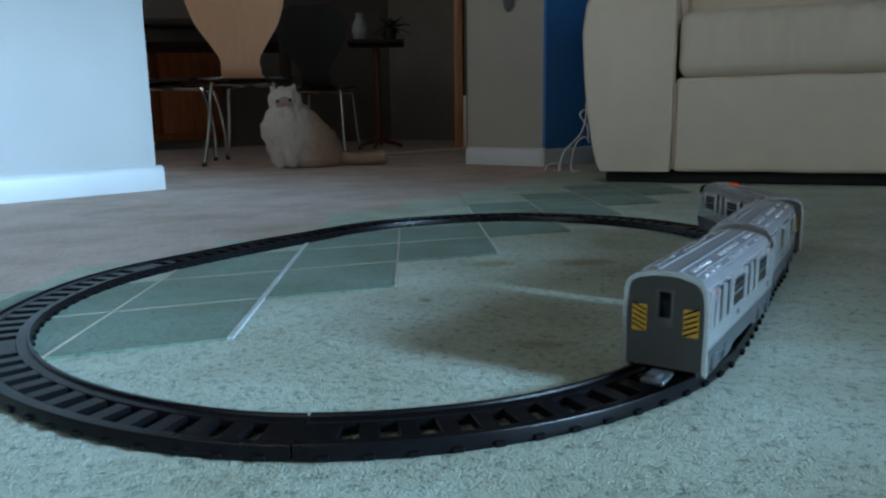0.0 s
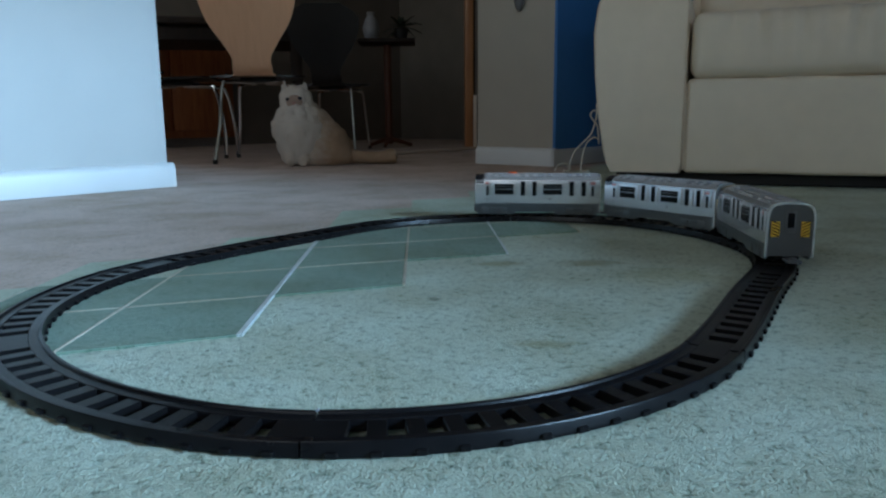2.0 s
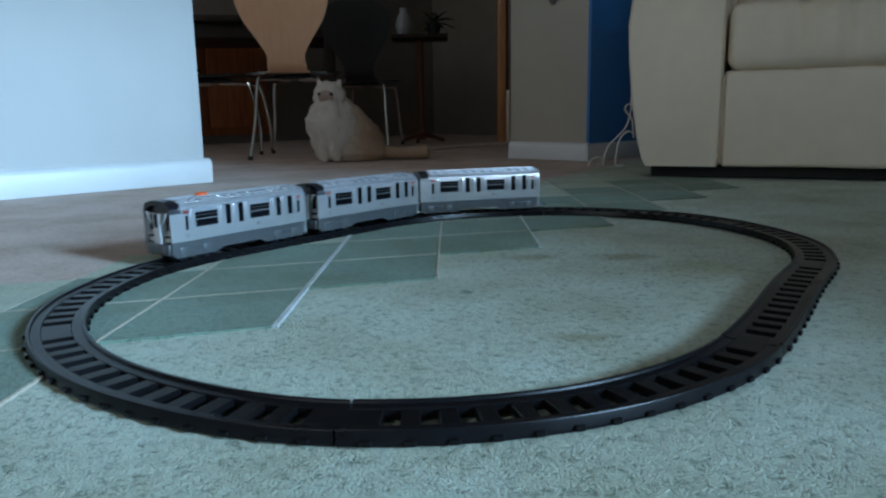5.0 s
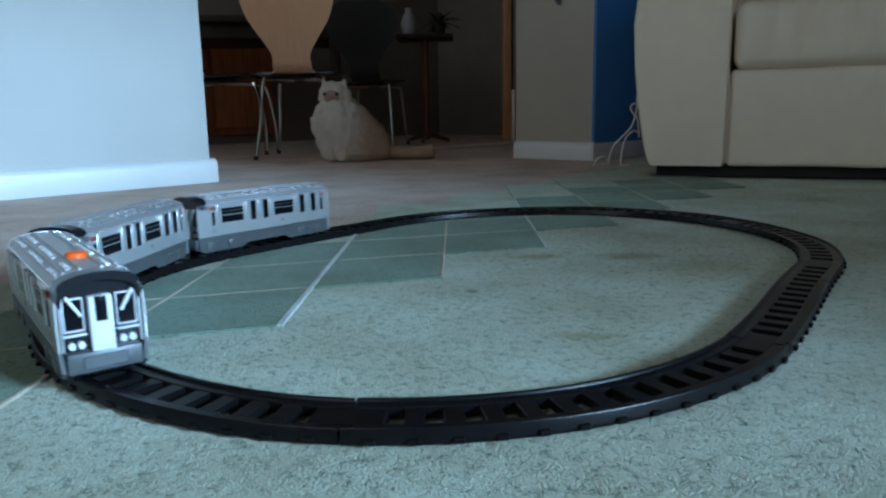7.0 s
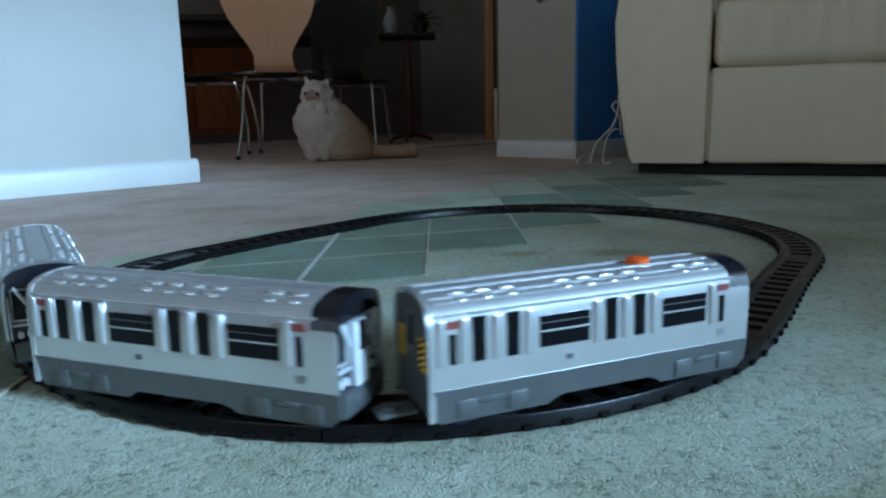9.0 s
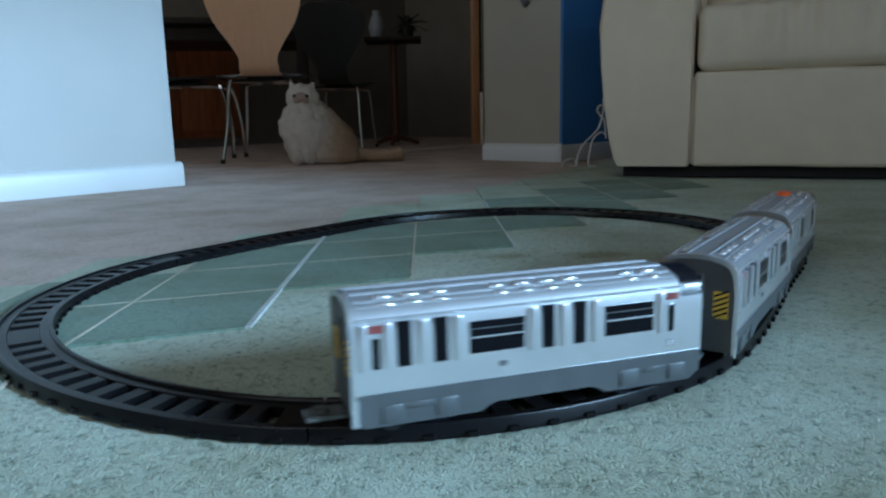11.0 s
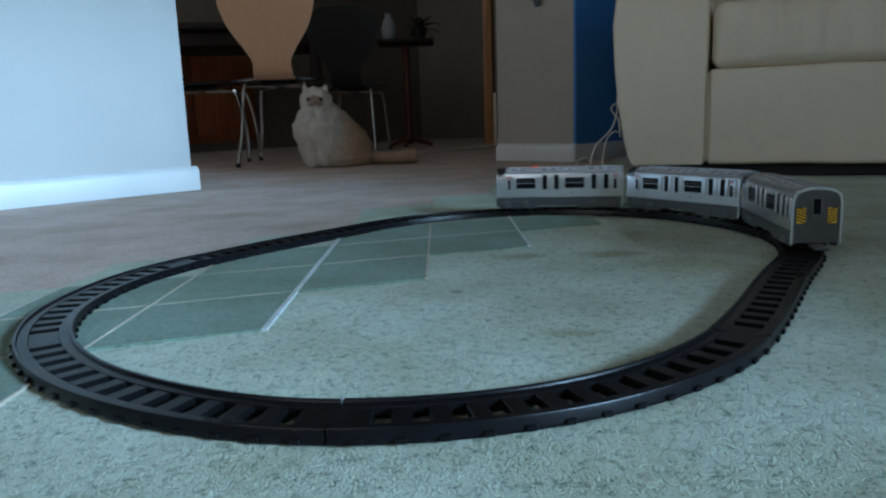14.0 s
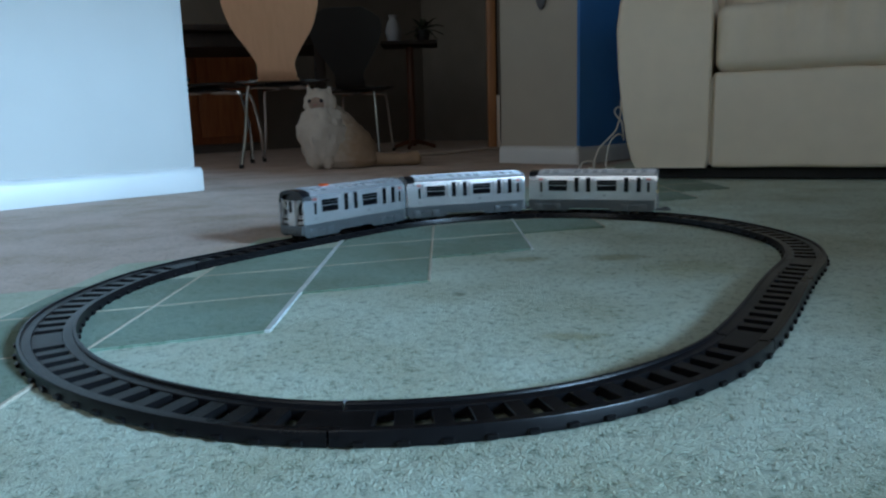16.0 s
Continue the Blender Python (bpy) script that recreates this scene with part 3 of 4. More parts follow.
cable([(0.635, 2.62, 0.234), (0.630, 2.60, 0.187), (0.610, 2.58, 0.133), (0.580, 2.57, 0.101), (0.550, 2.57, 0.070), (0.535, 2.57, 0.031), (0.530, 2.56, 0.004), (0.505, 2.53, 0.004)])
cable([(0.640, 2.60, 0.109), (0.615, 2.57, 0.117), (0.587, 2.56, 0.094), (0.575, 2.56, 0.047), (0.570, 2.55, 0.004), (0.585, 2.50, 0.004)])
cable([(0.645, 2.62, 0.203), (0.620, 2.60, 0.211), (0.607, 2.59, 0.195), (0.620, 2.60, 0.176), (0.635, 2.60, 0.156), (0.645, 2.61, 0.094)])
cable([(0.465, 2.50, 0.004), (0.480, 2.50, 0.027), (0.510, 2.51, 0.030), (0.520, 2.52, 0.004)])

# ---- dining room ----


def chair_shell(bm, lo_i, hi_i):
    """A stretch of a plywood shell: round seat, narrow waist, broad back (profile in the y-z plane)."""
    line = smooth_path([Vector((x, y, z - 0.048)) for x, y, z in ((0, 0.42, 0.425), (0, 0.36, 0.438), (0, 0.20, 0.432), (0, 0.08, 0.425), (0, 0.03, 0.428), (0, -0.005, 0.455), (0, -0.022, 0.50), (0, -0.035, 0.56), (0, -0.055, 0.66), (0, -0.08, 0.78), (0, -0.095, 0.85))], 5)
    halfw = [0.10, 0.185, 0.21, 0.20, 0.094, 0.086, 0.084, 0.118, 0.18, 0.20, 0.10]
    width = smooth_path([(h, 0, 0) for h in halfw], 5)
    n = len(line)
    rows_ = []
    for i, p in enumerate(line):
        if not lo_i <= i <= hi_i:
            continue
        h = width[i].x
        tan = (line[min(i + 1, n - 1)] - line[max(i - 1, 0)]).normalized()
        nor = Vector((0, -tan.z, tan.y))
        rows_.append([[bm.verts.new(p + Vector((h * s, 0, 0)) + nor * o) for s in (-1, -0.9, -0.5, 0, 0.5, 0.9, 1)] for o in (-0.005, 0.005)])
    for a, b in zip(rows_, rows_[1:]):
        for o in (0, 1):
            for k in range(6):
                bm.faces.new((a[o][k], a[o][k + 1], b[o][k + 1], b[o][k]))
        for k in (0, 6):
            bm.faces.new((a[0][k], a[1][k], b[1][k], b[0][k]))
    for r in (rows_[0], rows_[-1]):
        for k in range(6):
            bm.faces.new((r[0][k], r[0][k + 1], r[1][k + 1], r[1][k]))


def build_chair(m, material, label):
    root = empty("dining_chair", m, label=label, category="chair", group="dining chairs")
    bm = bmesh.new()
    chair_shell(bm, 0, 20)
    part("seat", bm, M_BLACKPLY, root, "black seat")
    bm = bmesh.new()
    chair_shell(bm, 20, 50)
    part("backrest", bm, material, root)
    part("hub", box((0, 0.2, 0.365), (0.16, 0.16, 0.022), 0.006, 2), M_BLACKPLY, root)
    for sx, sy, fy in ((-1, -1, -0.09), (1, -1, -0.09), (-1, 1, 0.44), (1, 1, 0.44)):
        pts = smooth_path([(0.03 * sx, 0.2 + 0.03 * sy, 0.354), (0.115 * sx, 0.2 + 0.16 * sy, 0.352), (0.135 * sx, 0.2 + 0.20 * sy, 0.33), (0.148 * sx, 0.2 + 0.235 * sy, 0.16), (0.165 * sx, fy, 0.012)], 6)
        leg = part("leg", tube(pts, 0.0085, 8), M_CHROME, root, "bent chrome tube leg")
        part("foot", tube([(0.166 * sx, fy, 0.0), (0.165 * sx, fy, 0.018)], 0.011, 8), M_BLACKPLY, leg)
    return root


build_chair(pose(-0.722, 3.27, 0, 0, 0, 3), M_BEECH, "pale plywood dining chair with bent chrome legs")
build_chair(pose(-1.40, 3.75, 0, 0, 0, -86), M_BLACKPLY, "black dining chair with chrome legs turned sideways")
build_chair(pose(-0.515, 4.19, 0, 0, 0, -5), M_BLACKPLY, "black dining chair with its back to the room")


def build_table():
    root = empty("dining_table", pose(-1.25, 4.55, 0, 0, 0, 10), label="dark wooden dining table in shade", category="table")
    part("tabletop", box((0, 0, 0.725), (1.15, 0.8, 0.035), 0.008, 2), M_DARKWOOD, root)
    part("apron", box((0, 0, 0.665), (1.0, 0.65, 0.08), 0.004, 1), M_DARKWOOD, root)
    for x in (-0.5, 0.5):
        for y in (-0.33, 0.33):
            part("leg", box((x, y, 0.354), (0.06, 0.06, 0.706), 0.008, 2), M_DARKWOOD, root)


build_table()


def build_sideboard():
    root = empty("sideboard", pose(-2.02, 5.05, 0, 0, 0, 47), label="red-brown wooden sideboard against the far wall", category="sideboard")
    part("body", box((0, 0, 0.44), (1.5, 0.42, 0.76), 0.006, 2), M_REDWOOD, root)
    part("top", box((0, 0, 0.835), (1.56, 0.46, 0.03), 0.008, 2), M_REDWOOD, root)
    part("plinth", box((0, 0.02, 0.03), (1.44, 0.36, 0.06), 0.004, 1), M_DARKWOOD, root)
    for i in range(3):
        d = part("door", box((-0.49 + 0.49 * i, -0.222, 0.42), (0.46, 0.02, 0.62), 0.006, 2), M_REDWOOD, root)
        part("knob", ball((-0.30 + 0.49 * i, -0.243, 0.5), (0.013, 0.013, 0.013), sub=2), M_DARKWOOD, d)


build_sideboard()


def build_stand():
    root = empty("plant_stand", pose(-0.20, 4.85, 0), label="slim dark mahogany pedestal stand", category="plant stand")
    part("post", tube(smooth_path([(0, 0, 0.02), (0, 0, 0.2), (0, 0, 0.4), (0, 0, 0.655)], 4), 0.024, 10), M_MAHOGANY, root)
    part("top", box((0, 0, 0.67), (0.36, 0.30, 0.025), 0.008, 2), M_DARKWOOD, root)
    for k in range(3):
        a = k * math.tau / 3 + 0.4
        part("foot", tube([(0.02 * math.cos(a), 0.02 * math.sin(a), 0.05), (0.10 * math.cos(a), 0.10 * math.sin(a), 0.03), (0.16 * math.cos(a), 0.16 * math.sin(a), 0.012)], [0.016, 0.014, 0.012], 8), M_MAHOGANY, root)
    pot = empty("potted_plant", pose(0.00 - 0.20 + 0.09, 4.85, 0.6825), label="dark trailing plant in a small pot on the stand", category="plant")
    bm = bmesh.new()
    add_tube(bm, [(0, 0, 0), (0, 0, 0.03), (0, 0, 0.07), (0, 0, 0.075)], [0.035, 0.042, 0.05, 0.045], 14)
    part("pot", bm, M_BLACKPLY, pot)
    rnd = random.Random(5)
    for k in range(26):
        a, e, ln = rnd.uniform(0, math.tau), rnd.uniform(-0.2, 1.3), rnd.uniform(0.08, 0.16)
        d = Vector((math.cos(a) * math.cos(e), math.sin(a) * math.cos(e), math.sin(e)))
        s = d.cross(Vector((0, 0, 1))).normalized() * 0.016
        o = Vector((0, 0, 0.075))
        bm = bmesh.new()
        up = Vector((0, 0, 0.002))
        pts_ = [(0.0, 0.2), (0.35, 1.0), (0.7, 0.8), (1.0, 0.05)]
        rr = []
        for f, wdt in pts_:
            c = o + d * ln * f - Vector((0, 0, 0.05 * f * f))
            rr.append([bm.verts.new(c - s * wdt), bm.verts.new(c + up * 2), bm.verts.new(c + s * wdt), bm.verts.new(c - up)])
        for q0, q1 in zip(rr, rr[1:]):
            for j in range(4):
                bm.faces.new((q0[j], q0[(j + 1) % 4], q1[(j + 1) % 4], q1[j]))
        part("leaf", bm, M_LEAF, pot)
    bm = bmesh.new()
    add_tube(bm, [(0, 0, 0), (0, 0, 0.02), (0, 0, 0.07), (0, 0, 0.12), (0, 0, 0.15), (0, 0, 0.17)], [0.03, 0.045, 0.055, 0.04, 0.022, 0.028], 14)
    v = obj("vase", bm, M_POT, label="grey ceramic vase on the stand", category="vase")
    v.location = (-0.30, 4.83, 0.6825)


build_stand()

# ---- cat ----


def build_cat():
    root = empty("cat", pose(-0.45, 3.06, 0), label="fluffy cream and white cat sitting on the carpet", category="cat")

    def fur_loft(rows_, rough, seed):
        """A furry upright form: rows of height, left, right, front and back reach."""
        bm = bmesh.new()
        n, rings = 40, []
        rows_ = [Vector(r) for r in rows_]
        fine = []
        for i in range(len(rows_) - 1):
            for j in range(6):
                t = j / 6
                t = t * t * (3 - 2 * t) * 0.5 + t * 0.5
                fine.append([rows_[i][k] * (1 - t) + rows_[i + 1][k] * t for k in range(5)])
        fine.append(list(rows_[-1]))
        for z, l, r, f, b in fine:
            ring = []
            for k in range(n):
                a = k * math.tau / n
                c, q = math.cos(a), math.sin(a)
                x = (l + r) / 2 + (r - l) / 2 * c
                y = (f + b) / 2 + (b - f) / 2 * q
                d = rough * (noise.noise(Vector((x * 70, y * 70, z * 16 + seed))) + 0.6 * noise.noise(Vector((x * 25, y * 25, z * 9 + seed))))
                ring.append(bm.verts.new((x + c * d, y + q * d, max(0.002, z + 0.4 * d))))
            rings.append(ring)
        for q0, q1 in zip(rings, rings[1:]):
            for k in range(n):
                bm.faces.new((q0[k], q0[(k + 1) % n], q1[(k + 1) % n], q1[k]))
        bm.faces.new(rings[0][::-1])
        bm.faces.new(rings[-1])
        return bm

    part("body", fur_loft(((0.002, -0.10, 0.165, -0.08, 0.17), (0.03, -0.115, 0.178, -0.10, 0.18), (0.08, -0.120, 0.165, -0.10, 0.18), (0.13, -0.122, 0.138, -0.09, 0.15), (0.18, -0.115, 0.098, -0.08, 0.12), (0.22, -0.105, 0.055, -0.07, 0.09), (0.26, -0.09, 0.01, -0.06, 0.06), (0.29, -0.075, -0.02, -0.04, 0.03)), 0.011, 0.0), M_FUR, root)
    part("chest", fur_loft(((0.010, -0.10, 0.02, -0.100, 0.0), (0.05, -0.122, 0.04, -0.118, 0.02), (0.12, -0.148, 0.06, -0.132, 0.03), (0.17, -0.145, 0.06, -0.128, 0.03), (0.21, -0.128, 0.04, -0.112, 0.03), (0.245, -0.112, 0.01, -0.095, 0.03), (0.275, -0.09, -0.015, -0.07, 0.02)), 0.014, 4.0), M_FURWHITE, root, "white ruff and chest")
    for x in (-0.07, -0.02):
        bm = bmesh.new()
        add_tube(bm, [(x, -0.08, 0.09), (x, -0.088, 0.05), (x, -0.095, 0.022), (x, -0.112, 0.013)], [0.030, 0.030, 0.027, 0.014], 12)
        part("front_leg", bm, M_FUR, root)
    tail = smooth_path([(0.14, 0.03, 0.035), (0.23, 0.0, 0.028), (0.29, 0.015, 0.027), (0.335, 0.03, 0.032), (0.352, 0.035, 0.036)], 6)
    wide = [0.030, 0.029, 0.028, 0.027, 0.026, 0.025, 0.025, 0.025, 0.025, 0.025, 0.025, 0.026, 0.026, 0.027, 0.028, 0.029, 0.030, 0.031, 0.032, 0.031, 0.029, 0.026, 0.021, 0.015, 0.006]
    bm = bmesh.new()
    add_tube(bm, tail, wide, 16)
    for v in bm.verts:
        v.co += v.co.normalized() * 0.004 * noise.noise(v.co * 60)
    part("tail", bm, M_FUR, root)
    bm = bmesh.new()
    add_ball(bm, (0, 0, 0), (0.066, 0.060, 0.056), None, 0.010, 36, 4)
    add_ball(bm, (0.0, -0.035, -0.016), (0.036, 0.03, 0.024), None, 0.003, 30, 3)
    me_head = obj("head", bm, M_FURWHITE)
    me_head.parent = root
    bm = bmesh.new()
    add_ball(bm, (0, -0.048, -0.004), (0.034, 0.022, 0.028), None, 0.003, 40, 3)
    part("face_mask", bm, M_FURFACE, me_head, "darker brown fur round the nose")
    for s in (-1, 1):
        bm = bmesh.new()
        r = bmesh.ops.create_cone(bm, cap_ends=True, segments=10, radius1=0.022, radius2=0.005, depth=0.034)
        bmesh.ops.scale(bm, vec=(1, 0.5, 1), verts=bm.verts)
        bmesh.ops.rotate(bm, cent=(0, 0, 0), matrix=Matrix.Rotation(0.35 * s, 3, "Y"), verts=bm.verts)
        bmesh.ops.translate(bm, vec=(0.040 * s, 0.005, 0.047), verts=bm.verts)
        part("ear", bm, M_FURWHITE, me_head)
        part("eye", ball((0.024 * s, -0.060, 0.008), (0.009, 0.006, 0.0075), sub=2), M_EYE, me_head)
    part("nose", ball((0, -0.069, -0.008), (0.007, 0.005, 0.005), sub=2), M_NOSE, me_head)
    return root, me_head


cat, cat_head = build_cat()

# ---- railway track ----
OVAL_C, OVAL_TURN, OVAL_R, OVAL_L = (0.0451, 0.8867), -0.6050, 0.3408, 0.3197
# the hand-joined pieces give a little: small waves on the plain oval, (times round, cos, sin)
WAVES = ((2, 0.00313, 0.00159), (3, 0.00658, 0.00061), (4, 0.00020, -0.00136), (7, 0.00045, -0.00129))


def oval_line():
    n = 300
    a = np.linspace(np.pi, 2 * np.pi, n, endpoint=False)
    s = np.linspace(-OVAL_L / 2, OVAL_L / 2, n, endpoint=False)
    c = np.vstack([np.c_[OVAL_R * np.cos(a), -OVAL_L / 2 + OVAL_R * np.sin(a)], np.c_[np.full(n, OVAL_R), s],
                   np.c_[-OVAL_R * np.cos(a), OVAL_L / 2 - OVAL_R * np.sin(a)], np.c_[np.full(n, -OVAL_R), -s]])
    t = np.roll(c, -1, 0) - np.roll(c, 1, 0)
    t /= np.linalg.norm(t, axis=1)[:, None]
    d = np.linalg.norm(np.roll(c, -1, 0) - c, axis=1)
    ph = np.concatenate([[0], np.cumsum(d)])
    ph = 2 * np.pi * ph[:-1] / ph[-1]
    o = sum(p * np.cos(k * ph) + q * np.sin(k * ph) for k, p, q in WAVES)
    c = c + np.c_[t[:, 1], -t[:, 0]] * o[:, None]
    co, si = math.cos(OVAL_TURN), math.sin(OVAL_TURN)
    w = np.c_[OVAL_C[0] + co * c[:, 0] - si * c[:, 1], OVAL_C[1] + si * c[:, 0] + co * c[:, 1]]
    w = np.vstack([w, w[:1]])
    ss = np.concatenate([[0], np.cumsum(np.linalg.norm(np.diff(w, axis=0), axis=1))])
    return w, ss


LINE, ARC = oval_line()
LOOP = float(ARC[-1])


def on_track(s):
    s = s % LOOP
    return Vector((float(np.interp(s, ARC, LINE[:, 0])), float(np.interp(s, ARC, LINE[:, 1]))))


def track_pose(s, z=0.0, half=0.01):
    a, b = on_track(s - half), on_track(s + half)
    m = (a + b) / 2
    return Matrix.Translation((m.x, m.y, z)) @ Matrix.Rotation(math.atan2(b.y - a.y, b.x - a.x), 4, "Z")


SEAM_S = 0.717
N_SEC, N_TIE = 8, 14


def build_track():
    root = empty("toy_track", label="oval of black plastic toy railway track on the carpet", category="toy track")
    tie_bm = bmesh.new()
    add_box(tie_bm, (0, 0, 0.0040), (0.0125, 0.0246, 0.0070), 0.0006, 1)
    clip_bm = bmesh.new()
    add_box(clip_bm, (0, 0, 0.0022), (0.0075, 0.0036, 0.0036), 0.0007, 1)
    tie_me, clip_me = bpy.data.meshes.new("tie"), bpy.data.meshes.new("clip")
    for b_, me_ in ((tie_bm, tie_me), (clip_bm, clip_me)):
        b_.to_mesh(me_)
        b_.free()
        me_.materials.append(M_TRACK)
    # half of the cross-section: foot flange, upright rail at the edge, flat deck, wall of the holes
    prof = [(0.0242, 0.0), (0.0242, 0.0030), (0.0236, 0.0042), (0.0236, 0.0090), (0.0230, 0.0100), (0.0208, 0.0100), (0.0202, 0.0094), (0.0198, 0.0080),
            (0.0126, 0.0078), (0.0120, 0.0072), (0.0120, 0.0004), (0.0160, 0.0)]
    sec = LOOP / N_SEC
    for i in range(N_SEC):
        s0 = SEAM_S + i * sec
        bm = bmesh.new()
        for side in (-1, 1):
            rings = []
            for j in range(25):
                s = s0 + 0.0006 + (sec - 0.0012) * j / 24
                m = track_pose(s)
                lift = 0.0004 * math.sin(i * 2.1 + j * 0.4)
                rings.append([bm.verts.new(m @ Vector((0, side * y, z + (lift if z > 0.002 else 0)))) for y, z in prof])
            n = len(prof)
            for a, b in zip(rings, rings[1:]):
                for k in range(n):
                    bm.faces.new((a[k], a[(k + 1) % n], b[(k + 1) % n], b[k]))
            bm.faces.new(rings[0][::-1])
            bm.faces.new(rings[-1])
        se = part("track_section", bm, M_TRACK_EDGE, root)
        for j in range(N_TIE):
            s = s0 + 0.017 + (sec - 0.034) * j / (N_TIE - 1)
            t = new("tie", tie_me)
            t.parent, t.matrix_basis = se, track_pose(s)
            for side in (-1, 1):
                c = new("clip", clip_me)
                c.parent, c.matrix_basis = se, track_pose(s) @ Matrix.Translation((0, side * 0.0249, 0))
        # joint plate under the ends
        jb = bmesh.new()
        add_box(jb, (0, 0, 0.0039), (0.026, 0.0244, 0.0072), 0.0006, 1)
        bmesh.ops.transform(jb, matrix=track_pose(s0), verts=jb.verts)
        part("joint_plate", jb, M_TRACK, se)
    m = track_pose(SEAM_S)
    part("joint_burr", box(m @ Vector((0, 0.0218, 0.0098)), (0.0022, 0.0026, 0.0018), 0.0003, 1), M_POT, root, "pale plastic burr at a joint")
    return root


build_track()

# ---- toy train ----
CAR_L = 0.231
X0 = -CAR_L / 2
CAR_SLIM = 0.865  # width against the drawn cross-section


def fx_(f):
    return X0 + f * CAR_L


SIDE = [(0.0331, 0.0350), (0.0335, 0.0500), (0.0333, 0.0640), (0.0327, 0.0710), (0.0314, 0.0768), (0.0288, 0.0815), (0.0235, 0.0843), (0.0120, 0.0868), (0.0, 0.0875)]


def build_car():
    root = empty("toy_train_car", label="silver toy underground carriage with dark windows", category="toy train", group="carriages of the toy train")
    # lower body walls
    wall = [(y, z) for y, z in SIDE if z < 0.077]
    inner = [(y - 0.0022, z) for y, z in wall][::-1]
    for s in (-1, 1):
        bm = bmesh.new()
        extrude_profile(bm, [(s * y, z) for y, z in wall + inner], fx_(0.006), fx_(0.985))
        part("side_wall", bm, M_SILVER, root)
    roof = [(y, z) for y, z in SIDE if z > 0.0765]
    outer = roof + [(-y, z) for y, z in roof[::-1][1:]]
    low = [(y * 0.94, z - 0.0024) for y, z in outer][::-1]
    bm = bmesh.new()
    extrude_profile(bm, outer + low, fx_(0.006), fx_(0.915))
    rf = part("roof", bm, M_ROOF, root, "ribbed silver roof")
    for y, z in ((0.0260, 0.0830), (0.0205, 0.0852), (0.0085, 0.0875), (-0.0085, 0.0875), (-0.0205, 0.0852), (-0.0260, 0.0830)):
        part("roof_rib", tube([(fx_(0.02), y, z), (fx_(0.905), y, z)], 0.0010, 6), M_ROOF, rf)
    for s in (-1, 1):
        for f in (0.10, 0.17, 0.24, 0.40, 0.47, 0.54, 0.61, 0.78, 0.85):
            part("roof_vent", box((fx_(f), s * 0.0247, 0.0840), (0.0095, 0.0042, 0.0020), 0.0007, 1, Matrix.Rotation(-s * 0.42, 3, "X")), M_SILVER, rf)
            part("roof_vent", box((fx_(f), s * 0.0150, 0.0865), (0.0105, 0.0050, 0.0020), 0.0007, 1, Matrix.Rotation(-s * 0.24, 3, "X")), M_SILVER, rf)
    # eave moulding
    for s in (-1, 1):
        part("eave", tube([(fx_(0.006), s * 0.0313, 0.0772), (fx_(0.93), s * 0.0313, 0.0772)], 0.0010, 6), M_SILVER, root)
    # windows and pillars
    for s in (-1, 1):
        for a, b, z0, z1 in ((0.053, 0.072, 0.0495, 0.0670), (0.115, 0.150, 0.0495, 0.0755), (0.208, 0.243, 0.0495, 0.0755), (0.30, 0.448, 0.0515, 0.0705),
                             (0.498, 0.532, 0.0495, 0.0755), (0.588, 0.623, 0.0495, 0.0755), (0.68, 0.828, 0.0515, 0.0705), (0.876, 0.894, 0.0495, 0.0670)):
            wdt = (b - a) * CAR_L
            wn_ = part("window", box((fx_((a + b) / 2), s * 0.0335, (z0 + z1) / 2), (wdt, 0.0014, z1 - z0), 0.0004, 1), M_WINDOW, root)
            if wdt > 0.02:
                part("window_bar", box((fx_((a + b) / 2), s * 0.0343, 0.0612), (wdt - 0.001, 0.0007, 0.0009)), M_SILVER, wn_)
                part("window_bar", box((fx_((a + b) / 2), s * 0.0342, 0.0662), (wdt - 0.001, 0.0005, 0.0005)), M_DKGREY, wn_)
        for f in (0.092, 0.180, 0.270, 0.472, 0.560, 0.652, 0.852, 0.032):
            part("pillar", box((fx_(f), s * 0.0340, 0.0622), (0.0052, 0.0030, 0.0265), 0.0012, 2), M_SILVER, root)
        for f in (0.062, 0.888):
            part("sign", box((fx_(f), s * 0.0334, 0.0722), (0.0085, 0.0016, 0.0044), 0.0004, 1), M_RED, root, "small red destination sign")
        part("badge", box((fx_(0.39), s * 0.0336, 0.0435), (0.0048, 0.0008, 0.0034), 0.0002, 1), M_DKGREY, root, "small dark badge")
        for k in range(3):
            part("lettering_bar", box((fx_(0.886), s * 0.0336, 0.0440 - 0.0018 * k), (0.0070 - 0.001 * k, 0.0007, 0.0007)), M_DKGREY, root)
        # skirt: deep at the bogies, shallow between
        bm = bmesh.new()
        xs = [(0.01, 0.0215), (0.03, 0.0150), (0.33, 0.0150), (0.355, 0.0185), (0.375, 0.0200), (0.645, 0.0200), (0.665, 0.0185), (0.69, 0.0150), (0.955, 0.0150), (0.985, 0.0205)]
        ring = [(fx_(f), z) for f, z in xs]
        top = [(fx_(0.985), 0.0353), (fx_(0.01), 0.0353)]
        a_ = [bm.verts.new((x, s * (0.0338 - (0.0355 - z) * 0.12), z)) for x, z in ring + top]
        b_ = [bm.verts.new((x, s * (0.0305 - (0.0355 - z) * 0.12), z)) for x, z in ring + top]
        bm.faces.new(a_)
        bm.faces.new(b_[::-1])
        for k in range(len(a_)):
            bm.faces.new((a_[k], a_[(k + 1) % len(a_)], b_[(k + 1) % len(a_)], b_[k]))
        sk = part("skirt", bm, M_SKIRTING_GREY, root, "grey lower skirt")
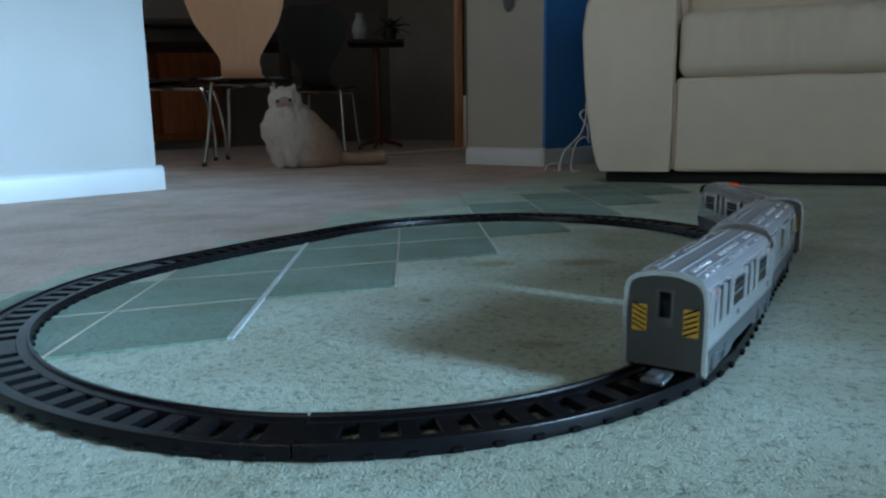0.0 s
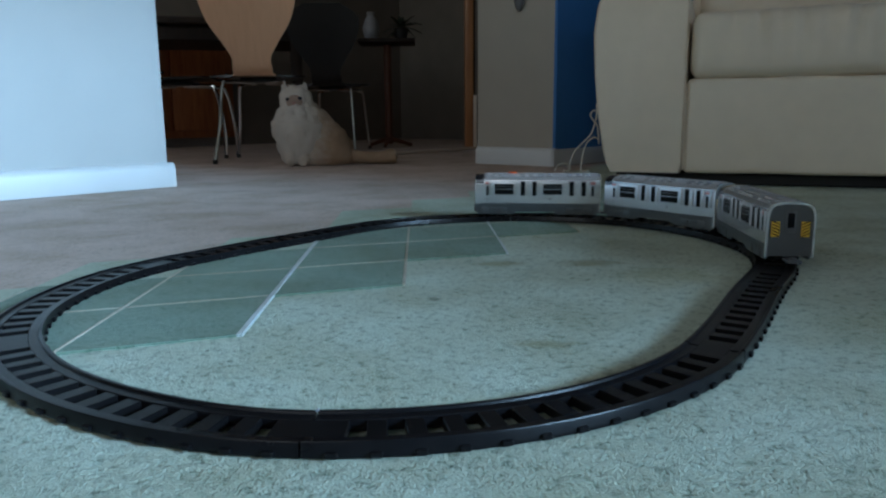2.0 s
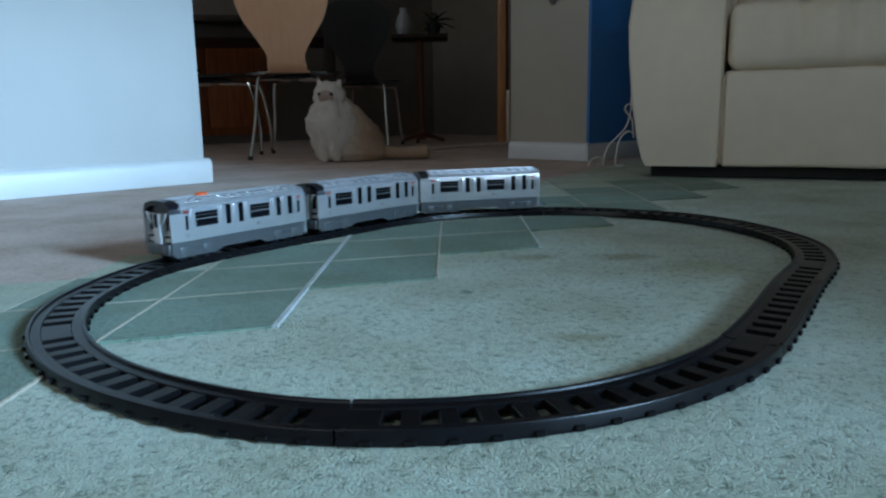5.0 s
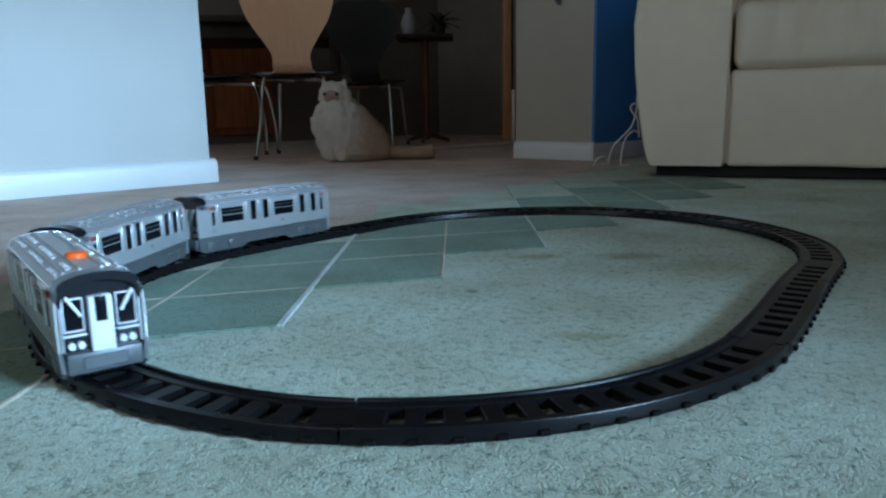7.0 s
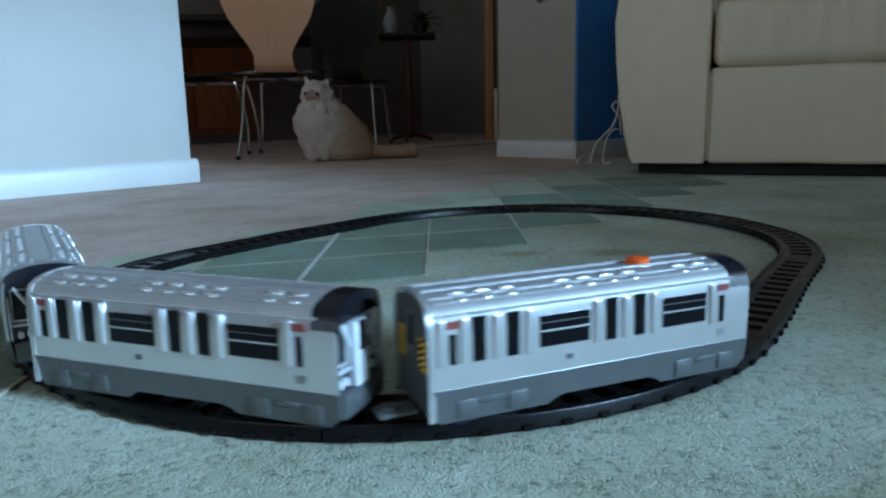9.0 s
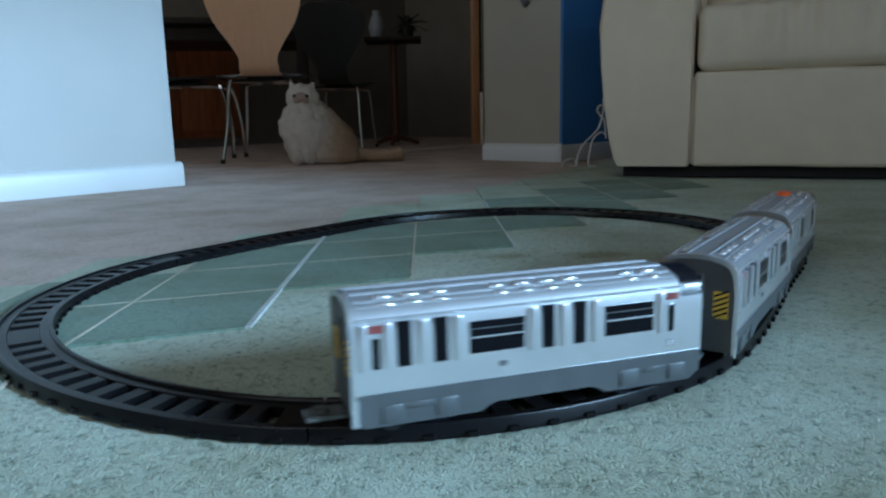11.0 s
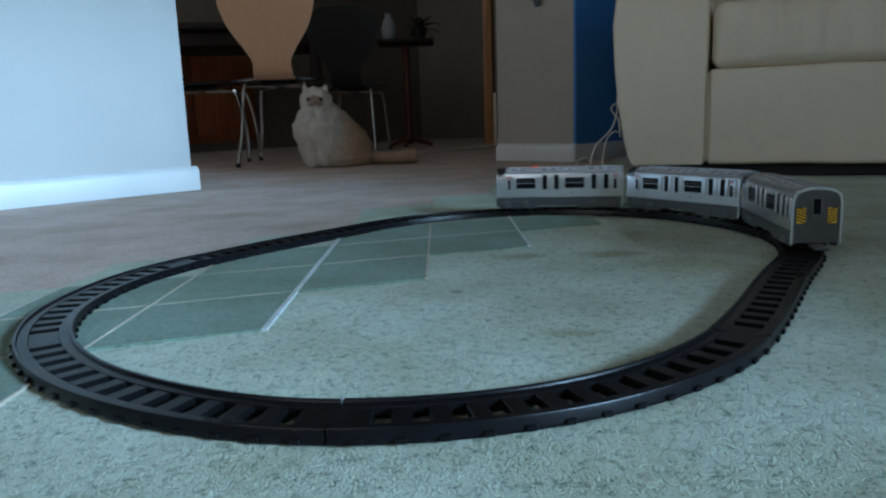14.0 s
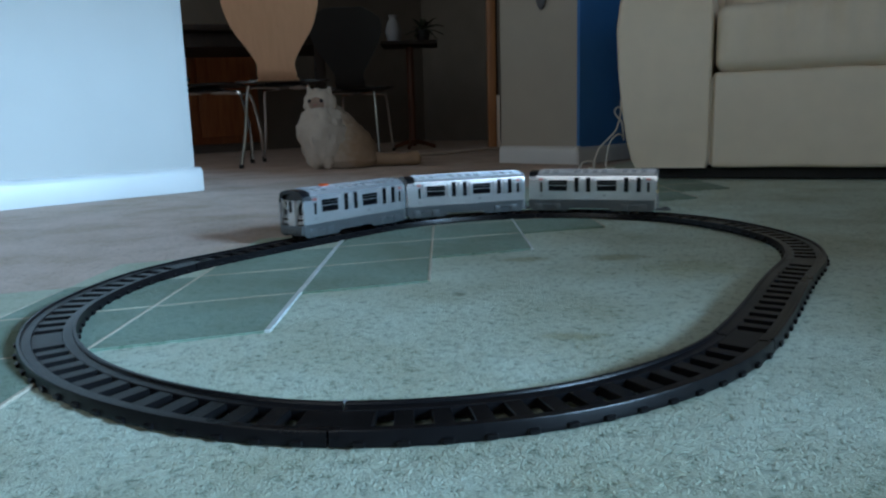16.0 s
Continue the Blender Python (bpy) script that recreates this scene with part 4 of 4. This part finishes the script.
        for f in (0.10, 0.24, 0.76, 0.91):
            part("axle_box", box((fx_(f), s * 0.0325, 0.0225), (0.013, 0.0026, 0.011), 0.0012, 2), M_SKIRTING_GREY, sk)
        for f in (0.17, 0.84):
            part("spring_bar", box((fx_(f), s * 0.0325, 0.0260), (0.018, 0.0022, 0.004), 0.001, 1), M_SKIRTING_GREY, sk)
    part("underframe", box((0, 0, 0.026), (CAR_L * 0.95, 0.056, 0.010), 0.001, 1), M_BLACK, root, "black underframe")
    for f in (0.17, 0.83):
        bg = part("bogie", box((fx_(f), 0, 0.0165), (0.046, 0.034, 0.010), 0.002, 1), M_BLACK, root)
        for dx in (-0.014, 0.014):
            for s in (-1, 1):
                part("wheel", tube([(fx_(f) + dx, s * 0.0165, 0.0175), (fx_(f) + dx, s * 0.0212, 0.0175)], 0.0096, 16), M_BLACK, bg)
    # rear end: pale arched rim round a recessed dark grey panel
    full = SIDE + [(-y, z) for y, z in SIDE[::-1][1:]]
    shape = [(0.0330, 0.0175)] + full + [(-0.0330, 0.0175)]
    bm = bmesh.new()
    outer = [(y * 1.012, 0.05 + (z - 0.05) * 1.012) for y, z in shape]
    inn = [(y * 0.915, 0.05 + (z - 0.05) * 0.93) for y, z in shape]
    A = [[bm.verts.new((x, y, z)) for y, z in o] for x, o in ((fx_(0.016), outer), (fx_(0.0), outer), (fx_(0.0), inn), (fx_(0.016), inn))]
    n = len(shape)
    for q0, q1 in zip(A, A[1:] + A[:1]):
        for k in range(n - 1):
            bm.faces.new((q0[k], q0[k + 1], q1[k + 1], q1[k]))
    bm.faces.new([q[0] for q in A])
    bm.faces.new([q[-1] for q in A][::-1])
    part("rear_rim", bm, M_SILVER, root, "bright rim round the rear end")
    bm = bmesh.new()
    extrude_profile(bm, inn, fx_(0.006), fx_(0.02))
    rp = part("rear_panel", bm, M_REAR, root, "dark grey rear end panel, darkened further for its shade")
    part("rear_window", box((fx_(0.005), 0, 0.0645), (0.0022, 0.0098, 0.0185), 0.0008, 2), M_WINDOW, rp)
    part("rear_window_surround", box((fx_(0.0062), 0, 0.0620), (0.002, 0.0150, 0.0260), 0.0009, 2), M_DKGREY, rp)
    for s in (-1, 1):
        wp = part("warning_panel", box((fx_(0.005), s * 0.0205, 0.0535), (0.0016, 0.0118, 0.0190), 0.0003, 1), M_YELLOW, rp, "yellow panel with black slanting stripes")
        for k in range(5):
            bm = bmesh.new()
            zc = 0.0460 + 0.0037 * k
            y0, y1 = s * 0.0205 - 0.0054, s * 0.0205 + 0.0054
            sl = 0.0022 * s
            pts = [(y0, zc - sl), (y1, zc + sl), (y1, zc + sl + 0.0016), (y0, zc - sl + 0.0016)]
            extrude_profile(bm, pts, fx_(0.0008), fx_(0.004))
            part("stripe", bm, M_BLACK, wp, "black stripe")
    part("coupler", box((fx_(-0.045), 0, 0.0165), (0.024, 0.0185, 0.0035), 0.001, 1), M_SKIRTING_GREY, root, "flat pale coupling plate")
    part("coupler_eye", tube([(fx_(-0.06), 0, 0.0182), (fx_(-0.06), 0, 0.0205)], 0.0055, 12), M_DKGREY, root)
    # front end: black hood, white door, corner posts, lamps
    bm = bmesh.new()
    hood = [(y * 1.0, z) for y, z in full if z > 0.066]
    lowh = [(y * 0.88, z - 0.006) for y, z in hood][::-1]
    extrude_profile(bm, hood + lowh, fx_(0.915), fx_(0.985))
    part("cab_hood", bm, M_BLACK, root, "glossy black arched hood over the cab")
    bm = bmesh.new()
    face = [(0.0305, 0.032)] + [(y * 0.93, z * 0.965) for y, z in full[1:-1]] + [(-0.0305, 0.032)]
    extrude_profile(bm, face, fx_(0.93), fx_(0.962))
    cf = part("cab_front", bm, M_BLACK, root, "black cab front")
    dr = part("front_door", box((fx_(0.975), 0, 0.0515), (0.007, 0.0175, 0.0385), 0.0012, 2), M_WHITE, cf, "white front door")
    part("door_window", box((fx_(0.9905), 0, 0.0620), (0.0012, 0.0088, 0.0175), 0.0006, 2), M_WINDOW, dr)
    for s in (-1, 1):
        part("corner_post", box((fx_(0.968), s * 0.0290, 0.0510), (0.0060, 0.0026, 0.0340), 0.0010, 2), M_SILVER, cf)
        part("cab_rail", box((fx_(0.972), s * 0.0195, 0.0450), (0.0035, 0.0165, 0.0014), 0.0004, 1), M_WHITE, cf)
        part("safety_gate", box((fx_(0.983), s * 0.0195, 0.0655), (0.0026, 0.0026, 0.0175), 0.0006, 1, Matrix.Rotation(-s * 0.60, 3, "X")), M_WHITE, cf, "white folding gate")
        bm = bmesh.new()
        add_box(bm, (fx_(0.967), s * 0.0195, 0.0700), (0.0024, 0.0150, 0.0012), 0.0004, 1)
        add_box(bm, (fx_(0.967), s * 0.0195, 0.0478), (0.0024, 0.0150, 0.0010), 0.0003, 1)
        for dy in (-0.0071, 0.0071):
            add_box(bm, (fx_(0.967), s * 0.0195 + dy, 0.0589), (0.0024, 0.0010, 0.0232), 0.0003, 1)
        part("pane_frame", bm, M_WHITE, cf, "thin white frame round a cab pane")
        for k in (0.0155, 0.0225):
            part("headlight", tube([(fx_(0.960), s * k, 0.0375), (fx_(0.974), s * k, 0.0375)], 0.0026, 12), M_WHITE, cf, "round white headlight")
        part("cab_pane", box((fx_(0.9625), s * 0.0195, 0.0589), (0.0012, 0.0136, 0.0210), 0.0006, 1), M_WINDOW, cf)
    part("front_apron", box((fx_(0.968), 0, 0.0258), (0.0120, 0.0560, 0.0145), 0.0016, 2), M_SKIRTING_GREY, root, "grey front apron")
    part("apron_panel", box((fx_(0.996), 0, 0.0258), (0.0012, 0.0330, 0.0090), 0.0006, 1), M_SKIRTING_GREY, root)
    for ob in root.children_recursive:
        ob.data.transform(Matrix.Diagonal((1.0, CAR_SLIM, 1.0, 1.0)))
    return root


def build_train():
    rear = build_car()
    mid = copy_thing(rear, Matrix.Identity(4))
    lead = copy_thing(rear, Matrix.Identity(4))
    tagged(lead, label="silver toy underground carriage with an orange roof button")
    tagged(rear, label="silver toy underground carriage with yellow striped rear panels")
    bt = part("button", tube([(fx_(0.69), 0, 0.0850), (fx_(0.69), 0, 0.0905), (fx_(0.69), 0, 0.0915)], [0.0080, 0.0076, 0.0062], 16), M_ORANGE, lead, "round orange switch button")
    part("button_collar", tube([(fx_(0.69), 0, 0.0845), (fx_(0.69), 0, 0.0872)], 0.0105, 16), M_SILVER, bt)
    return lead, mid, rear


LEAD, MID, REAR = build_train()

# ---- inlaid tiles of the carpet ----
TX0, TDX, TY0, TDY, TSL = -0.310, 0.1445, 0.594, 0.1465, 0.30


def tile_at(col, row, z0, z1, grow=-0.003):
    """One skewed tile of the inlaid pattern."""
    x0, x1 = TX0 + col * TDX - grow, TX0 + (col + 1) * TDX + grow
    bm = bmesh.new()
    n = 6
    vs = {}
    for i in range(n + 1):
        for j in range(n + 1):
            x = x0 + (x1 - x0) * i / n
            yb = TY0 + row * TDY + TSL * (x - TX0)
            y = yb - grow + (TDY + 2 * grow) * j / n
            e = 0.0014
            if i in (0, n) or j in (0, n):
                x += e * noise.noise(Vector((x * 60, y * 60, 0)))
                y += e * noise.noise(Vector((x * 60, y * 60, 5)))
            zz = z1 + 0.0003 * noise.noise(Vector((x * 50, y * 50, 3)))
            vs[i, j] = bm.verts.new((x, y, zz))
    for i in range(n):
        for j in range(n):
            bm.faces.new((vs[i, j], vs[i + 1, j], vs[i + 1, j + 1], vs[i, j + 1]))
    rim = [vs[i, 0] for i in range(n)] + [vs[n, j] for j in range(n)] + [vs[i, n] for i in range(n, 0, -1)] + [vs[0, j] for j in range(n, 0, -1)]
    low_ = [bm.verts.new((v.co.x, v.co.y, z0)) for v in rim]
    for k in range(len(rim)):
        q = (k + 1) % len(rim)
        bm.faces.new((rim[k], low_[k], low_[q], rim[q]))
    return bm


def build_tiles():
    for col in range(-4, 7):
        for row in range(col, col + (5 if col > 0 else 4)):
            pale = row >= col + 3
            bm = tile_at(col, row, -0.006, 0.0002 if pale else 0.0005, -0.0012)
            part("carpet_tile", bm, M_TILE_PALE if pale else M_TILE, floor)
        # the pale joint beside each column
        x = TX0 + col * TDX
        yb = TY0 + (col - 1) * TDY
        y1 = TY0 + (col + 3) * TDY
        w_ = 0.0030 if col == 1 else 0.0017 if col >= 0 else 0.0009
        bm = bmesh.new()
        add_box(bm, (x, (yb + y1) / 2 + TSL * (x - TX0), -0.0003), (w_ * 2, y1 - yb, 0.0030), 0.0006, 1)
        part("joint_line", bm, M_LINE_COOL if col in (1, 3) else M_LINE, floor)
        for row in (col + 1, col + 2):
            bm = bmesh.new()
            xm = x + TDX / 2
            add_box(bm, (0, 0, 0), (TDX * 1.04, 0.0014, 0.0026), 0.0004, 1, Matrix.Rotation(math.atan(TSL), 3, "Z"))
            bmesh.ops.translate(bm, vec=(xm, TY0 + row * TDY + TSL * (xm - TX0), -0.0002), verts=bm.verts)
            part("joint_line", bm, M_LINE, floor)


build_tiles()

# ---- what moves ----
# seconds and how far the leading carriage's middle has come along the track, metres
RUN = ((0.0, 1.578), (1.0, 1.836), (2.0, 2.056), (3.0, 2.282), (3.5, 2.394), (6.0, 2.966), (7.0, 3.202), (8.0, 3.431), (9.0, 3.658), (10.0, 3.886), (12.5, 4.488), (14.5, 4.946), (16.0, 5.276))
PITCH = 0.250


def run_at(t):
    """Smooth distance at t through RUN."""
    ts, ds = [r[0] for r in RUN], [r[1] for r in RUN]
    k = max(0, min(len(ts) - 2, sum(1 for q in ts if q <= t) - 1))

    def slope(i):
        if i == 0:
            return (ds[1] - ds[0]) / (ts[1] - ts[0])
        if i == len(ts) - 1:
            return (ds[-1] - ds[-2]) / (ts[-1] - ts[-2])
        return (ds[i + 1] - ds[i - 1]) / (ts[i + 1] - ts[i - 1])

    h = ts[k + 1] - ts[k]
    f = (t - ts[k]) / h
    a, b = ds[k], ds[k + 1]
    return (2 * f ** 3 - 3 * f * f + 1) * a + (f ** 3 - 2 * f * f + f) * h * slope(k) + (3 * f * f - 2 * f ** 3) * b + (f ** 3 - f * f) * h * slope(k + 1)


def motions():
    times = [i * 0.25 for i in range(65)]
    for i, car in enumerate((LEAD, MID, REAR)):
        walk(car, [(t, track_pose(run_at(t) - PITCH * i, 0.0, 0.062)) for t in times])
    hx, hy, hz = -0.052, -0.035, 0.268
    rows = ((0.0, 8, 6, -4), (1.5, 8, 4, -4), (3.5, 4, -2, 0), (6.0, 4, -6, 2), (7.5, 4, -4, 0), (9.0, 6, -10, 4), (10.0, 6, -8, 4), (12.5, -6, 18, 0), (13.5, 0, 10, 0), (14.5, 2, 0, 0), (16.0, 2, -6, 0))
    walk(cat_head, [(t, pose(hx, hy, hz, a, c, b)) for t, a, b, c in rows])


motions()
